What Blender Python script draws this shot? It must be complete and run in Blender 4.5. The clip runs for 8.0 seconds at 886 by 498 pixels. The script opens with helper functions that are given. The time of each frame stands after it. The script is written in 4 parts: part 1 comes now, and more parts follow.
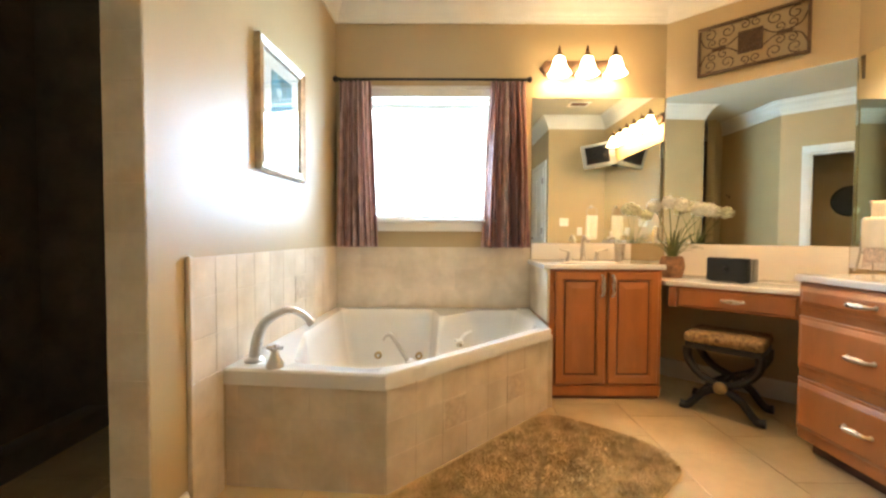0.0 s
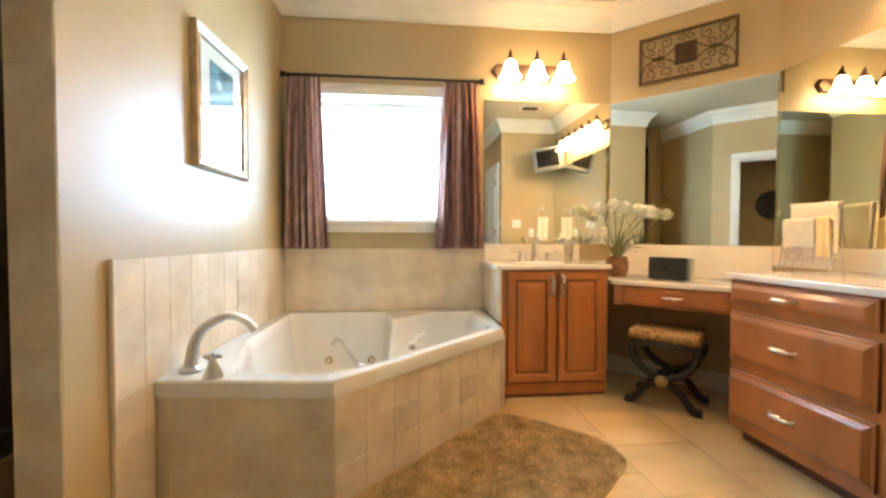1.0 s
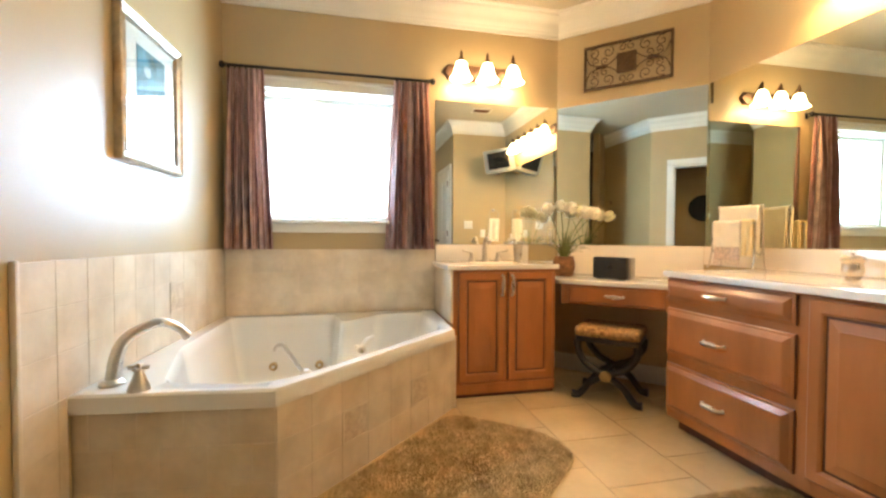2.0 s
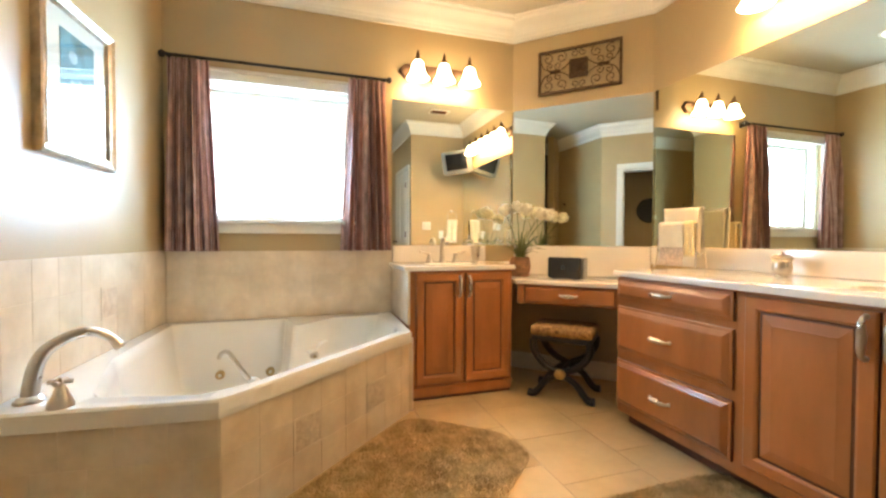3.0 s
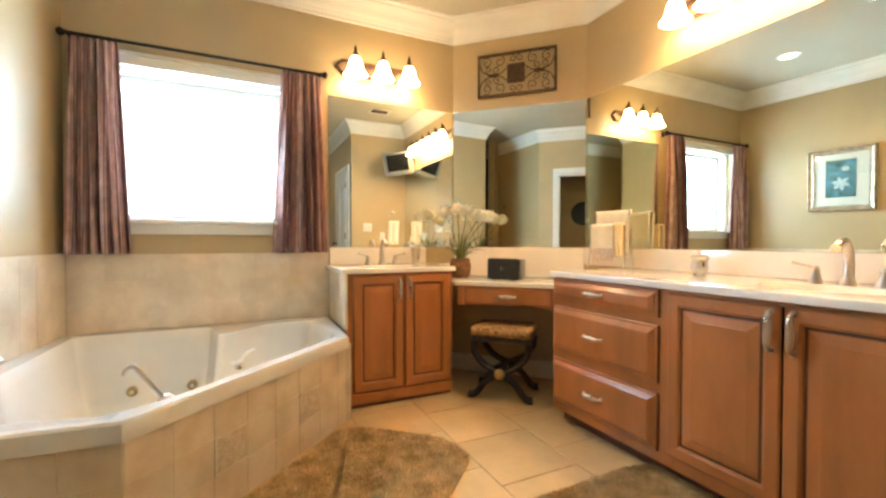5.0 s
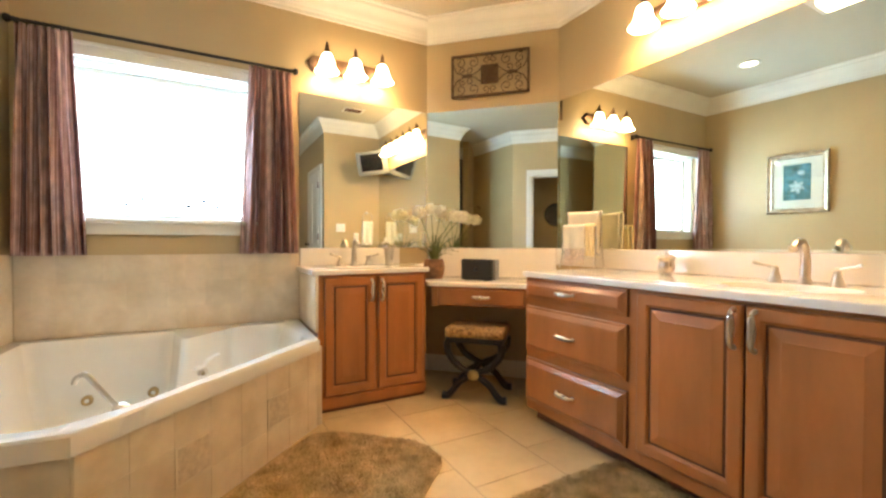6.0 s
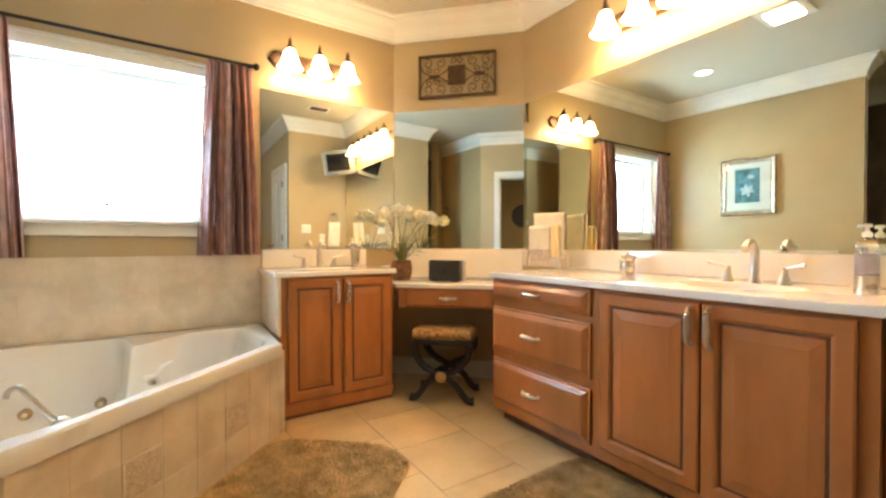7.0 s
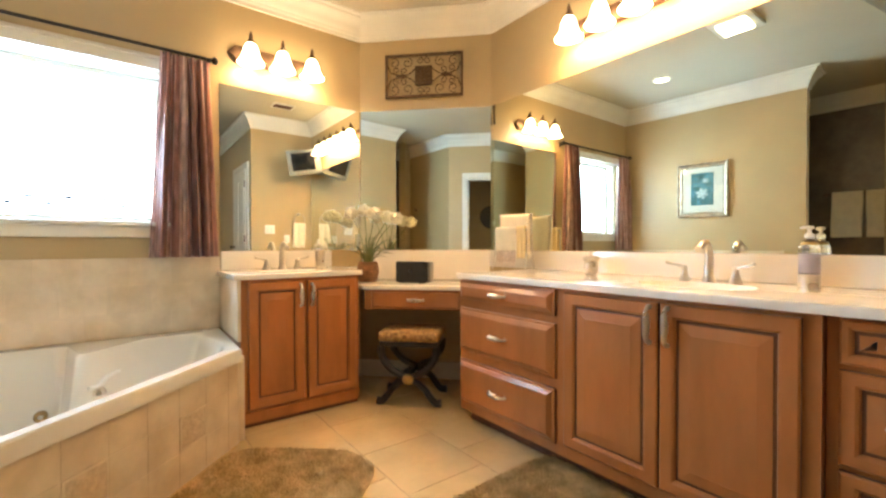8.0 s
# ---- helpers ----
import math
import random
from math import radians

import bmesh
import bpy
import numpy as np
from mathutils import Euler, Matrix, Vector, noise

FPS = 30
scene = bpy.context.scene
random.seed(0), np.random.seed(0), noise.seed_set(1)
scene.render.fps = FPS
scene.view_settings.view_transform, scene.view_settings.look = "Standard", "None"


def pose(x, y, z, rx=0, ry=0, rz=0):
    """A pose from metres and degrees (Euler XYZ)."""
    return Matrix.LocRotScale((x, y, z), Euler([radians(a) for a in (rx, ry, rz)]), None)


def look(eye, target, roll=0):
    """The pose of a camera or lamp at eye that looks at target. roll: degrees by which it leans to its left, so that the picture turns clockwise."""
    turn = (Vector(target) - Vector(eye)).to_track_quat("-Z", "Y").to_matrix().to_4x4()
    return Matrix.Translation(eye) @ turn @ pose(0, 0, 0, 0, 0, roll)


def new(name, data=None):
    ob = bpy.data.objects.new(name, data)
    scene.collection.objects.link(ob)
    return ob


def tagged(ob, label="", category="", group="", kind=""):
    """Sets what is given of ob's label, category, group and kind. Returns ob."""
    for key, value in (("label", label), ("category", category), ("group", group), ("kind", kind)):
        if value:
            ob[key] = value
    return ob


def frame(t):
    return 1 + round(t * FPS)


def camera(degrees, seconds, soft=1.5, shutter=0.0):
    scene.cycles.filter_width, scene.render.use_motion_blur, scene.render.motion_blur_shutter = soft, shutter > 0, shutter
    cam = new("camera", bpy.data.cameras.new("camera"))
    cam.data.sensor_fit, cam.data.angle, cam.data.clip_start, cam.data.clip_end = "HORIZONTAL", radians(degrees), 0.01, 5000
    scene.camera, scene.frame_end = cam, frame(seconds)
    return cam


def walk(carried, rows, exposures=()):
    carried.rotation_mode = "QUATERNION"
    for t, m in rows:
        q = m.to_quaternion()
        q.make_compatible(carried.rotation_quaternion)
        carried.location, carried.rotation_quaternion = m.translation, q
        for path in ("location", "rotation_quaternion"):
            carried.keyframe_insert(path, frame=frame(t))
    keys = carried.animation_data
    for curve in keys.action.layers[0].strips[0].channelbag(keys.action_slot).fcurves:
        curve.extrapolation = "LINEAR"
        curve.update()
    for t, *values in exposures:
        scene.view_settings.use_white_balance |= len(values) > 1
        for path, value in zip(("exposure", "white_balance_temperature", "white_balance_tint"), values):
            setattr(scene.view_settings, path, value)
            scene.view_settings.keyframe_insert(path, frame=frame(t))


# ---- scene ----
cam = camera(93.0, 8.0, soft=2.5)
# seconds, eye in metres, yaw to the left, pitch up, roll
PATH = [
    (0, 0.8902, -3.1168, 1.0279, 0.183, -1.918, 0.247),
    (0.5, 0.8995, -3.1021, 1.0256, -2.732, -1.810, 0.220),
    (1, 0.9088, -3.0882, 1.0235, -5.863, -1.662, 0.170),
    (1.5, 0.9181, -3.0752, 1.0215, -9.076, -1.578, 0.213),
    (3, 0.9466, -3.0414, 1.0167, -17.780, -1.294, 0.170),
    (3.5, 0.9561, -3.0318, 1.0155, -19.995, -1.197, 0.156),
    (4, 0.9658, -3.0232, 1.0144, -21.933, -1.144, 0.162),
    (4.5, 0.9755, -3.0153, 1.0135, -23.770, -1.058, 0.112),
    (6, 1.0049, -2.9970, 1.0118, -28.799, -0.892, 0.111),
    (6.5, 1.0148, -2.9927, 1.0115, -30.759, -0.814, 0.052),
    (7, 1.0248, -2.9892, 1.0115, -32.983, -0.747, 0.009),
    (7.5, 1.0348, -2.9865, 1.0116, -35.030, -0.675, -0.018),
    (8, 1.0449, -2.9847, 1.0119, -37.170, -0.606, -0.046),
]
walk(cam, [(t, pose(x, y, z, 90, 0, yaw) @ pose(0, 0, 0, pitch) @ pose(0, 0, 0, 0, 0, roll)) for t, x, y, z, yaw, pitch, roll in PATH])
# ---------------------------------------------------------------- world and lights
world = bpy.data.worlds.new("sky")
scene.world = world
world.use_nodes = True
wn = world.node_tree
sky = wn.nodes.new("ShaderNodeTexSky")
sky.sky_type, sky.sun_disc = "NISHITA", False
sky.sun_elevation, sky.sun_rotation = radians(55), radians(200)
wn.nodes["Background"].inputs[1].default_value = 0.12
wn.links.new(sky.outputs[0], wn.nodes["Background"].inputs[0])


def lamp(name, kind, m, power, colour, size=0.05, size_y=None, spread=None):
    d = bpy.data.lights.new(name, kind)
    d.energy, d.color = power, colour
    if kind == "AREA":
        d.shape = "RECTANGLE" if size_y else "DISK"
        d.size = size
        if size_y:
            d.size_y = size_y
        if spread:
            d.spread = radians(spread)
    elif kind == "SUN":
        d.angle = radians(size)
    else:
        d.shadow_soft_size = size
    ob = new(name, d)
    ob.matrix_basis = m
    return ob


lamp("sun", "SUN", look((2, 6, 9), (0.6, 0.3, 0)), 2.0, (1.0, 0.95, 0.88), 0.5)
DAY = (0.40, 0.655, 1.0)
TUNGSTEN = (1.0, 0.675, 0.39)
lamp("window_daylight", "AREA", look((0.76, 0.235, 1.585), (0.76, -2, 1.36)), 42, DAY, 0.82, 0.88)
LEFT_SHADES = [(1.694, -0.115, 2.185), (1.891, -0.115, 2.185), (2.088, -0.115, 2.185)]
RIGHT_SHADES = [(3.101, -1.478 - 0.197 * i, 2.225) for i in range(6)]
for sx, sy, sz in LEFT_SHADES + RIGHT_SHADES:
    lamp("vanity_bulb", "POINT", pose(sx, sy, sz), 2.3, TUNGSTEN, 0.028)
lamp("recessed_bulb", "AREA", pose(0.876, -0.845, 2.725), 0.7, (1.0, 0.80, 0.55), 0.12, None, 140)
lamp("fan_bulb", "AREA", pose(1.565, -1.735, 2.695), 1.2, (1.0, 0.82, 0.58), 0.2, 0.2, 160)
# unseen fill added to brighten the hall, no fixture hangs here
lamp("hall_fill", "AREA", pose(1.7, -4.2, 2.72), 1.9, (1.0, 0.80, 0.55), 0.14, None, 150)
scene.view_settings.exposure = 0.57


# ---------------------------------------------------------------- materials
def mat(name, base, rough=0.5, metal=0.0, var=0.12, scale=6.0, grain=60.0, bump=0.1, spec=None, coat=0.0, trans=0.0, pieces=0.0, stretch=None, tint=None, soft=0.18):
    m = bpy.data.materials.new(name)
    m.use_nodes = True
    nt = m.node_tree
    n, l = nt.nodes, nt.links
    b = n["Principled BSDF"]
    b.inputs["Roughness"].default_value = rough
    b.inputs["Metallic"].default_value = metal
    b.inputs["Coat Weight"].default_value = coat
    b.inputs["Coat Roughness"].default_value = 0.12
    b.inputs["Transmission Weight"].default_value = trans
    if spec is not None:
        b.inputs["Specular IOR Level"].default_value = spec
    geo = n.new("ShaderNodeNewGeometry")
    src = geo.outputs["Position"]
    if stretch:
        mp = n.new("ShaderNodeMapping")
        mp.inputs["Scale"].default_value = stretch
        l.new(src, mp.inputs[0])
        src = mp.outputs[0]
    big, fine = n.new("ShaderNodeTexNoise"), n.new("ShaderNodeTexNoise")
    big.inputs["Scale"].default_value, fine.inputs["Scale"].default_value = scale, grain
    big.inputs["Detail"].default_value, fine.inputs["Detail"].default_value = 5, 3
    big.inputs["Distortion"].default_value = 0.15
    l.new(src, big.inputs["Vector"])
    l.new(src, fine.inputs["Vector"])
    ramp = n.new("ShaderNodeValToRGB")
    t2 = tint or [c * (1 - 1.6 * var) for c in base]
    ramp.color_ramp.elements[0].position, ramp.color_ramp.elements[1].position = 0.5 - soft, 0.5 + soft
    ramp.color_ramp.elements[0].color = (*t2, 1)
    ramp.color_ramp.elements[1].color = (*[min(1, c * (1 + 0.5 * var)) for c in base], 1)
    l.new(big.outputs[0], ramp.inputs[0])
    hsv = n.new("ShaderNodeHueSaturation")
    l.new(ramp.outputs[0], hsv.inputs["Color"])
    vr = n.new("ShaderNodeMapRange")
    vr.inputs["To Min"].default_value, vr.inputs["To Max"].default_value = 1 - var * 0.5, 1 + var * 0.5
    l.new(fine.outputs[0], vr.inputs[0])
    value = vr.outputs[0]
    if pieces:
        oi = n.new("ShaderNodeObjectInfo")
        pr = n.new("ShaderNodeMapRange")
        pr.inputs["To Min"].default_value, pr.inputs["To Max"].default_value = 1 - pieces, 1 + pieces * 0.6
        l.new(oi.outputs["Random"], pr.inputs[0])
        mul = n.new("ShaderNodeMath")
        mul.operation = "MULTIPLY"
        l.new(value, mul.inputs[0])
        l.new(pr.outputs[0], mul.inputs[1])
        value = mul.outputs[0]
    l.new(value, hsv.inputs["Value"])
    l.new(hsv.outputs[0], b.inputs["Base Color"])
    rr = n.new("ShaderNodeMapRange")
    rr.inputs["To Min"].default_value, rr.inputs["To Max"].default_value = max(0.02, rough - 0.04), min(1, rough + 0.05)
    l.new(big.outputs[0], rr.inputs[0])
    l.new(rr.outputs[0], b.inputs["Roughness"])
    if bump:
        bp = n.new("ShaderNodeBump")
        bp.inputs["Strength"].default_value, bp.inputs["Distance"].default_value = bump, 0.004
        l.new(fine.outputs[0], bp.inputs["Height"])
        l.new(bp.outputs[0], b.inputs["Normal"])
    return m


def glow(name, colour, strength):
    m = bpy.data.materials.new(name)
    m.use_nodes = True
    b = m.node_tree.nodes["Principled BSDF"]
    b.inputs["Base Color"].default_value = (*colour, 1)
    b.inputs["Emission Color"].default_value = (*colour, 1)
    b.inputs["Emission Strength"].default_value = strength
    return m


WALL = mat("tan_satin_paint", (0.505, 0.365, 0.178), 0.42, var=0.05, scale=2.0, grain=180, bump=0.12, spec=0.85)
CEIL = mat("cream_ceiling_paint", (0.58, 0.52, 0.385), 0.8, var=0.04, scale=1.5, grain=140, bump=0.15)
TRIM = mat("white_trim_paint", (0.82, 0.78, 0.68), 0.4, var=0.04, scale=4, grain=90, bump=0.05)
TILE = mat("cream_travertine_tile", (0.745, 0.625, 0.465), 0.34, var=0.12, scale=6, grain=40, bump=0.08, pieces=0.045, tint=(0.63, 0.50, 0.335))
GROUT = mat("pale_grout", (0.755, 0.635, 0.475), 0.85, var=0.1, scale=12, grain=120, bump=0.3)
DARKGROUT = mat("floor_grout", (0.46, 0.34, 0.20), 0.9, var=0.15, scale=9, grain=120, bump=0.3)
FLOOR = mat("beige_floor_tile", (0.70, 0.505, 0.26), 0.24, var=0.11, scale=4.5, grain=24, bump=0.0, pieces=0.06, tint=(0.58, 0.415, 0.205), soft=0.34)
DECOR = mat("carved_stone_tile", (0.66, 0.54, 0.39), 0.5, var=0.15, scale=42, grain=110, bump=0.9, tint=(0.55, 0.42, 0.28))
ACRYLIC = mat("white_acrylic", (0.79, 0.74, 0.65), 0.13, var=0.03, scale=3, grain=30, bump=0.0, coat=0.4)
WOOD = mat("glazed_maple", (0.475, 0.172, 0.050), 0.31, var=0.15, scale=6, grain=46, bump=0.03, coat=0.32, spec=0.45, stretch=(1, 1, 0.30), pieces=0.05)
# brown of the glaze lines, also the painted shade at the cabinet feet
WOODDARK = mat("dark_glaze_and_shade", (0.15, 0.052, 0.018), 0.45, var=0.2, scale=9, grain=60, bump=0.1, stretch=(1, 1, 0.2))
COUNTER = mat("cream_cultured_marble", (0.86, 0.80, 0.71), 0.12, var=0.04, scale=4, grain=25, bump=0.0, coat=0.5, tint=(0.84, 0.77, 0.67))
NICKEL = mat("brushed_nickel", (0.62, 0.56, 0.48), 0.28, metal=1.0, var=0.08, scale=20, grain=200, bump=0.03)
BRONZE = mat("oil_rubbed_bronze", (0.075, 0.042, 0.024), 0.38, metal=0.7, var=0.35, scale=25, grain=120, bump=0.2, tint=(0.17, 0.09, 0.045))
GOLDIRON = mat("rubbed_gold_iron", (0.15, 0.085, 0.036), 0.45, metal=0.55, var=0.35, scale=40, grain=150, bump=0.3, tint=(0.07, 0.038, 0.018))
IRON = mat("antique_brown_iron", (0.085, 0.05, 0.028), 0.5, metal=0.5, var=0.35, scale=30, grain=150, bump=0.4, tint=(0.17, 0.10, 0.05))
ROD = mat("black_metal", (0.03, 0.024, 0.02), 0.4, metal=0.6, var=0.2, scale=20, grain=90, bump=0.1)
BLACKWOOD = mat("black_stained_wood", (0.022, 0.017, 0.014), 0.4, var=0.3, scale=15, grain=60, bump=0.15)
BLACK = mat("matte_black_plastic", (0.016, 0.016, 0.017), 0.45, var=0.15, scale=20, grain=200, bump=0.15)
GREY = mat("silver_plastic", (0.27, 0.265, 0.25), 0.4, var=0.06, scale=10, grain=150, bump=0.05)
SCREEN = mat("dark_screen_glass", (0.01, 0.011, 0.013), 0.08, var=0.0, scale=5, grain=20, bump=0.0)
TERRA = mat("terracotta_basket", (0.28, 0.13, 0.055), 0.75, var=0.35, scale=30, grain=90, bump=0.7)
LEAF = mat("flower_leaf", (0.11, 0.14, 0.035), 0.5, var=0.4, scale=30, grain=90, bump=0.2, tint=(0.20, 0.19, 0.06))
PETAL = mat("cream_petal", (0.94, 0.90, 0.76), 0.6, var=0.12, scale=40, grain=120, bump=0.2)
TOWEL = mat("cream_terry", (0.90, 0.81, 0.64), 0.95, var=0.05, scale=14, grain=320, bump=0.35)
GOLDTOWEL = mat("golden_terry", (0.88, 0.70, 0.38), 0.95, var=0.06, scale=14, grain=320, bump=0.35)
LACE = mat("pale_lace", (0.76, 0.61, 0.50), 0.9, var=0.2, scale=90, grain=260, bump=0.8)
RUG = mat("beige_shag", (0.72, 0.525, 0.26), 0.95, var=0.25, scale=12, grain=60, bump=0.1, tint=(0.45, 0.305, 0.14))
SEATCLOTH = mat("gold_damask", (0.40, 0.24, 0.09), 0.8, var=0.6, scale=48, grain=160, bump=0.4, tint=(0.15, 0.075, 0.028))
GILT = mat("champagne_frame", (0.56, 0.47, 0.34), 0.32, metal=0.75, var=0.2, scale=18, grain=90, bump=0.2)
MATBOARD = mat("cream_mat_board", (0.80, 0.74, 0.60), 0.8, var=0.03, scale=6, grain=150, bump=0.05)
PRINTBLUE = mat("blue_green_print", (0.10, 0.27, 0.30), 0.5, var=0.5, scale=14, grain=60, bump=0.0, tint=(0.05, 0.12, 0.10))
PRINTWHITE = mat("pale_print_shape", (0.62, 0.70, 0.66), 0.5, var=0.25, scale=20, grain=60, bump=0.0)
DOORPAINT = mat("white_door_paint", (0.78, 0.75, 0.68), 0.4, var=0.04, scale=4, grain=90, bump=0.05)
SHOWER = mat("brown_shower_tile", (0.20, 0.15, 0.10), 0.35, var=0.2, scale=6, grain=40, bump=0.1, pieces=0.1)
SOAP = mat("lilac_soap", (0.74, 0.69, 0.80), 0.15, var=0.1, scale=20, grain=60, bump=0.0)
WHITEPLASTIC = mat("white_plastic", (0.80, 0.77, 0.70), 0.35, var=0.03, scale=10, grain=100, bump=0.0)
BRASS = mat("aged_brass", (0.55, 0.38, 0.17), 0.35, metal=1.0, var=0.2, scale=30, grain=120, bump=0.1)
SHADE = glow("lit_frosted_glass", (1.0, 0.76, 0.465), 16.0)
BULBGLOW = glow("lit_diffuser", (1.0, 0.88, 0.68), 7.0)
OUTSIDE = glow("bright_overcast_sky", (0.86, 0.94, 1.0), 6.0)
MIRROR = bpy.data.materials.new("silvered_mirror")
MIRROR.use_nodes = True
mb = MIRROR.node_tree.nodes["Principled BSDF"]
mb.inputs["Base Color"].default_value = (0.825, 0.845, 0.735, 1)
mb.inputs["Metallic"].default_value, mb.inputs["Roughness"].default_value = 1.0, 0.008
GLASS = bpy.data.materials.new("clear_glass")
GLASS.use_nodes = True
gb = GLASS.node_tree.nodes["Principled BSDF"]
gb.inputs["Base Color"].default_value = (0.95, 0.98, 0.97, 1)
gb.inputs["Transmission Weight"].default_value, gb.inputs["Roughness"].default_value = 1.0, 0.02


def striped_cloth():
    m = bpy.data.materials.new("striped_curtain_cloth")
    m.use_nodes = True
    n, l = m.node_tree.nodes, m.node_tree.links
    b = n["Principled BSDF"]
    b.inputs["Roughness"].default_value, b.inputs["Sheen Weight"].default_value = 0.62, 0.3
    uv = n.new("ShaderNodeUVMap")
    sep = n.new("ShaderNodeSeparateXYZ")
    l.new(uv.outputs[0], sep.inputs[0])
    ns = n.new("ShaderNodeTexNoise")
    ns.noise_dimensions = "1D"
    ns.inputs["Scale"].default_value, ns.inputs["Detail"].default_value = 10.0, 4
    l.new(sep.outputs[0], ns.inputs["W"])
    ramp = n.new("ShaderNodeValToRGB")
    ramp.color_ramp.interpolation = "EASE"
    cr = ramp.color_ramp
    cr.elements[0].position, cr.elements[0].color = 0.34, (0.20, 0.085, 0.070, 1)
    cr.elements[1].position, cr.elements[1].color = 0.66, (0.80, 0.62, 0.55, 1)
    for p, c in ((0.41, (0.44, 0.21, 0.17, 1)), (0.46, (0.31, 0.14, 0.115, 1)), (0.51, (0.66, 0.47, 0.40, 1)), (0.57, (0.34, 0.155, 0.13, 1))):
        e = cr.elements.new(p)
        e.color = c
    l.new(ns.outputs[0], ramp.inputs[0])
    mp = n.new("ShaderNodeMapping")
    mp.inputs["Scale"].default_value = (11, 7, 1)
    l.new(uv.outputs[0], mp.inputs[0])
    weave = n.new("ShaderNodeTexNoise")
    weave.inputs["Scale"].default_value, weave.inputs["Detail"].default_value = 2.0, 4
    l.new(mp.outputs[0], weave.inputs["Vector"])
    hsv = n.new("ShaderNodeHueSaturation")
    vr = n.new("ShaderNodeMapRange")
    vr.inputs["To Min"].default_value, vr.inputs["To Max"].default_value = 0.30, 1.75
    l.new(weave.outputs[0], vr.inputs[0])
    l.new(vr.outputs[0], hsv.inputs["Value"])
    l.new(ramp.outputs[0], hsv.inputs["Color"])
    l.new(hsv.outputs[0], b.inputs["Base Color"])
    bp = n.new("ShaderNodeBump")
    bp.inputs["Strength"].default_value, bp.inputs["Distance"].default_value = 0.3, 0.002
    l.new(weave.outputs[0], bp.inputs["Height"])
    l.new(bp.outputs[0], b.inputs["Normal"])
    thin = n.new("ShaderNodeBsdfTranslucent")
    l.new(hsv.outputs[0], thin.inputs["Color"])
    both = n.new("ShaderNodeMixShader")
    both.inputs[0].default_value = 0.40
    l.new(b.outputs[0], both.inputs[1])
    l.new(thin.outputs[0], both.inputs[2])
    l.new(both.outputs[0], n["Material Output"].inputs["Surface"])
    return m


CURTAIN = striped_cloth()


# ---------------------------------------------------------------- shape helpers
def box(bm, x0, y0, z0, x1, y1, z1, bevel=0.0, m=None):
    r = bmesh.ops.create_cube(bm, size=1.0)
    vs = r["verts"]
    for v in vs:
        v.co = Vector(((x0 + x1) / 2 + v.co.x * (x1 - x0), (y0 + y1) / 2 + v.co.y * (y1 - y0), (z0 + z1) / 2 + v.co.z * (z1 - z0)))
    if bevel:
        es = list({e for v in vs for e in v.link_edges})
        r2 = bmesh.ops.bevel(bm, geom=es, offset=bevel, segments=2, profile=0.6, affect="EDGES")
        vs = list({v for f in r2["faces"] for v in f.verts} | {v for v in vs if v.is_valid})
    if m is not None:
        bmesh.ops.transform(bm, matrix=m, verts=[v for v in vs if v.is_valid])
    return bm


def boxes(*specs, bevel=0.0, m=None):
    bm = bmesh.new()
    for s in specs:
        box(bm, *s, bevel=bevel)
    if m is not None:
        bmesh.ops.transform(bm, matrix=m, verts=bm.verts)
    return bm


def prism(poly, z0, z1, bevel=0.0, bm=None):
    bm = bm or bmesh.new()
    lo = [bm.verts.new((x, y, z0)) for x, y in poly]
    hi = [bm.verts.new((x, y, z1)) for x, y in poly]
    n = len(poly)
    fs = [bm.faces.new(hi), bm.faces.new(lo[::-1])]
    for i in range(n):
        fs.append(bm.faces.new((lo[i], lo[(i + 1) % n], hi[(i + 1) % n], hi[i])))
    bmesh.ops.recalc_face_normals(bm, faces=fs)
    if bevel:
        bmesh.ops.bevel(bm, geom=[e for e in bm.edges if all(abs(v.co.z - z1) < 1e-6 for v in e.verts)], offset=bevel, segments=3, profile=0.6, affect="EDGES")
    return bm


def lathe(profile, n=24, bm=None, m=None):
    """profile: (radius, height) from bottom to top."""
    bm = bm or bmesh.new()
    rings, made = [], []
    for r, z in profile:
        if r < 1e-5:
            rings.append([bm.verts.new((0, 0, z))])
        else:
            rings.append([bm.verts.new((r * math.cos(2 * math.pi * i / n), r * math.sin(2 * math.pi * i / n), z)) for i in range(n)])
        made += rings[-1]
    for a, b in zip(rings, rings[1:]):
        for i in range(n):
            j = (i + 1) % n
            q = [a[i % len(a)], a[j % len(a)], b[j % len(b)], b[i % len(b)]]
            q = [v for k, v in enumerate(q) if v not in q[:k]]
            if len(q) > 2:
                bm.faces.new(q)
    if m is not None:
        bmesh.ops.transform(bm, matrix=m, verts=made)
    return bm


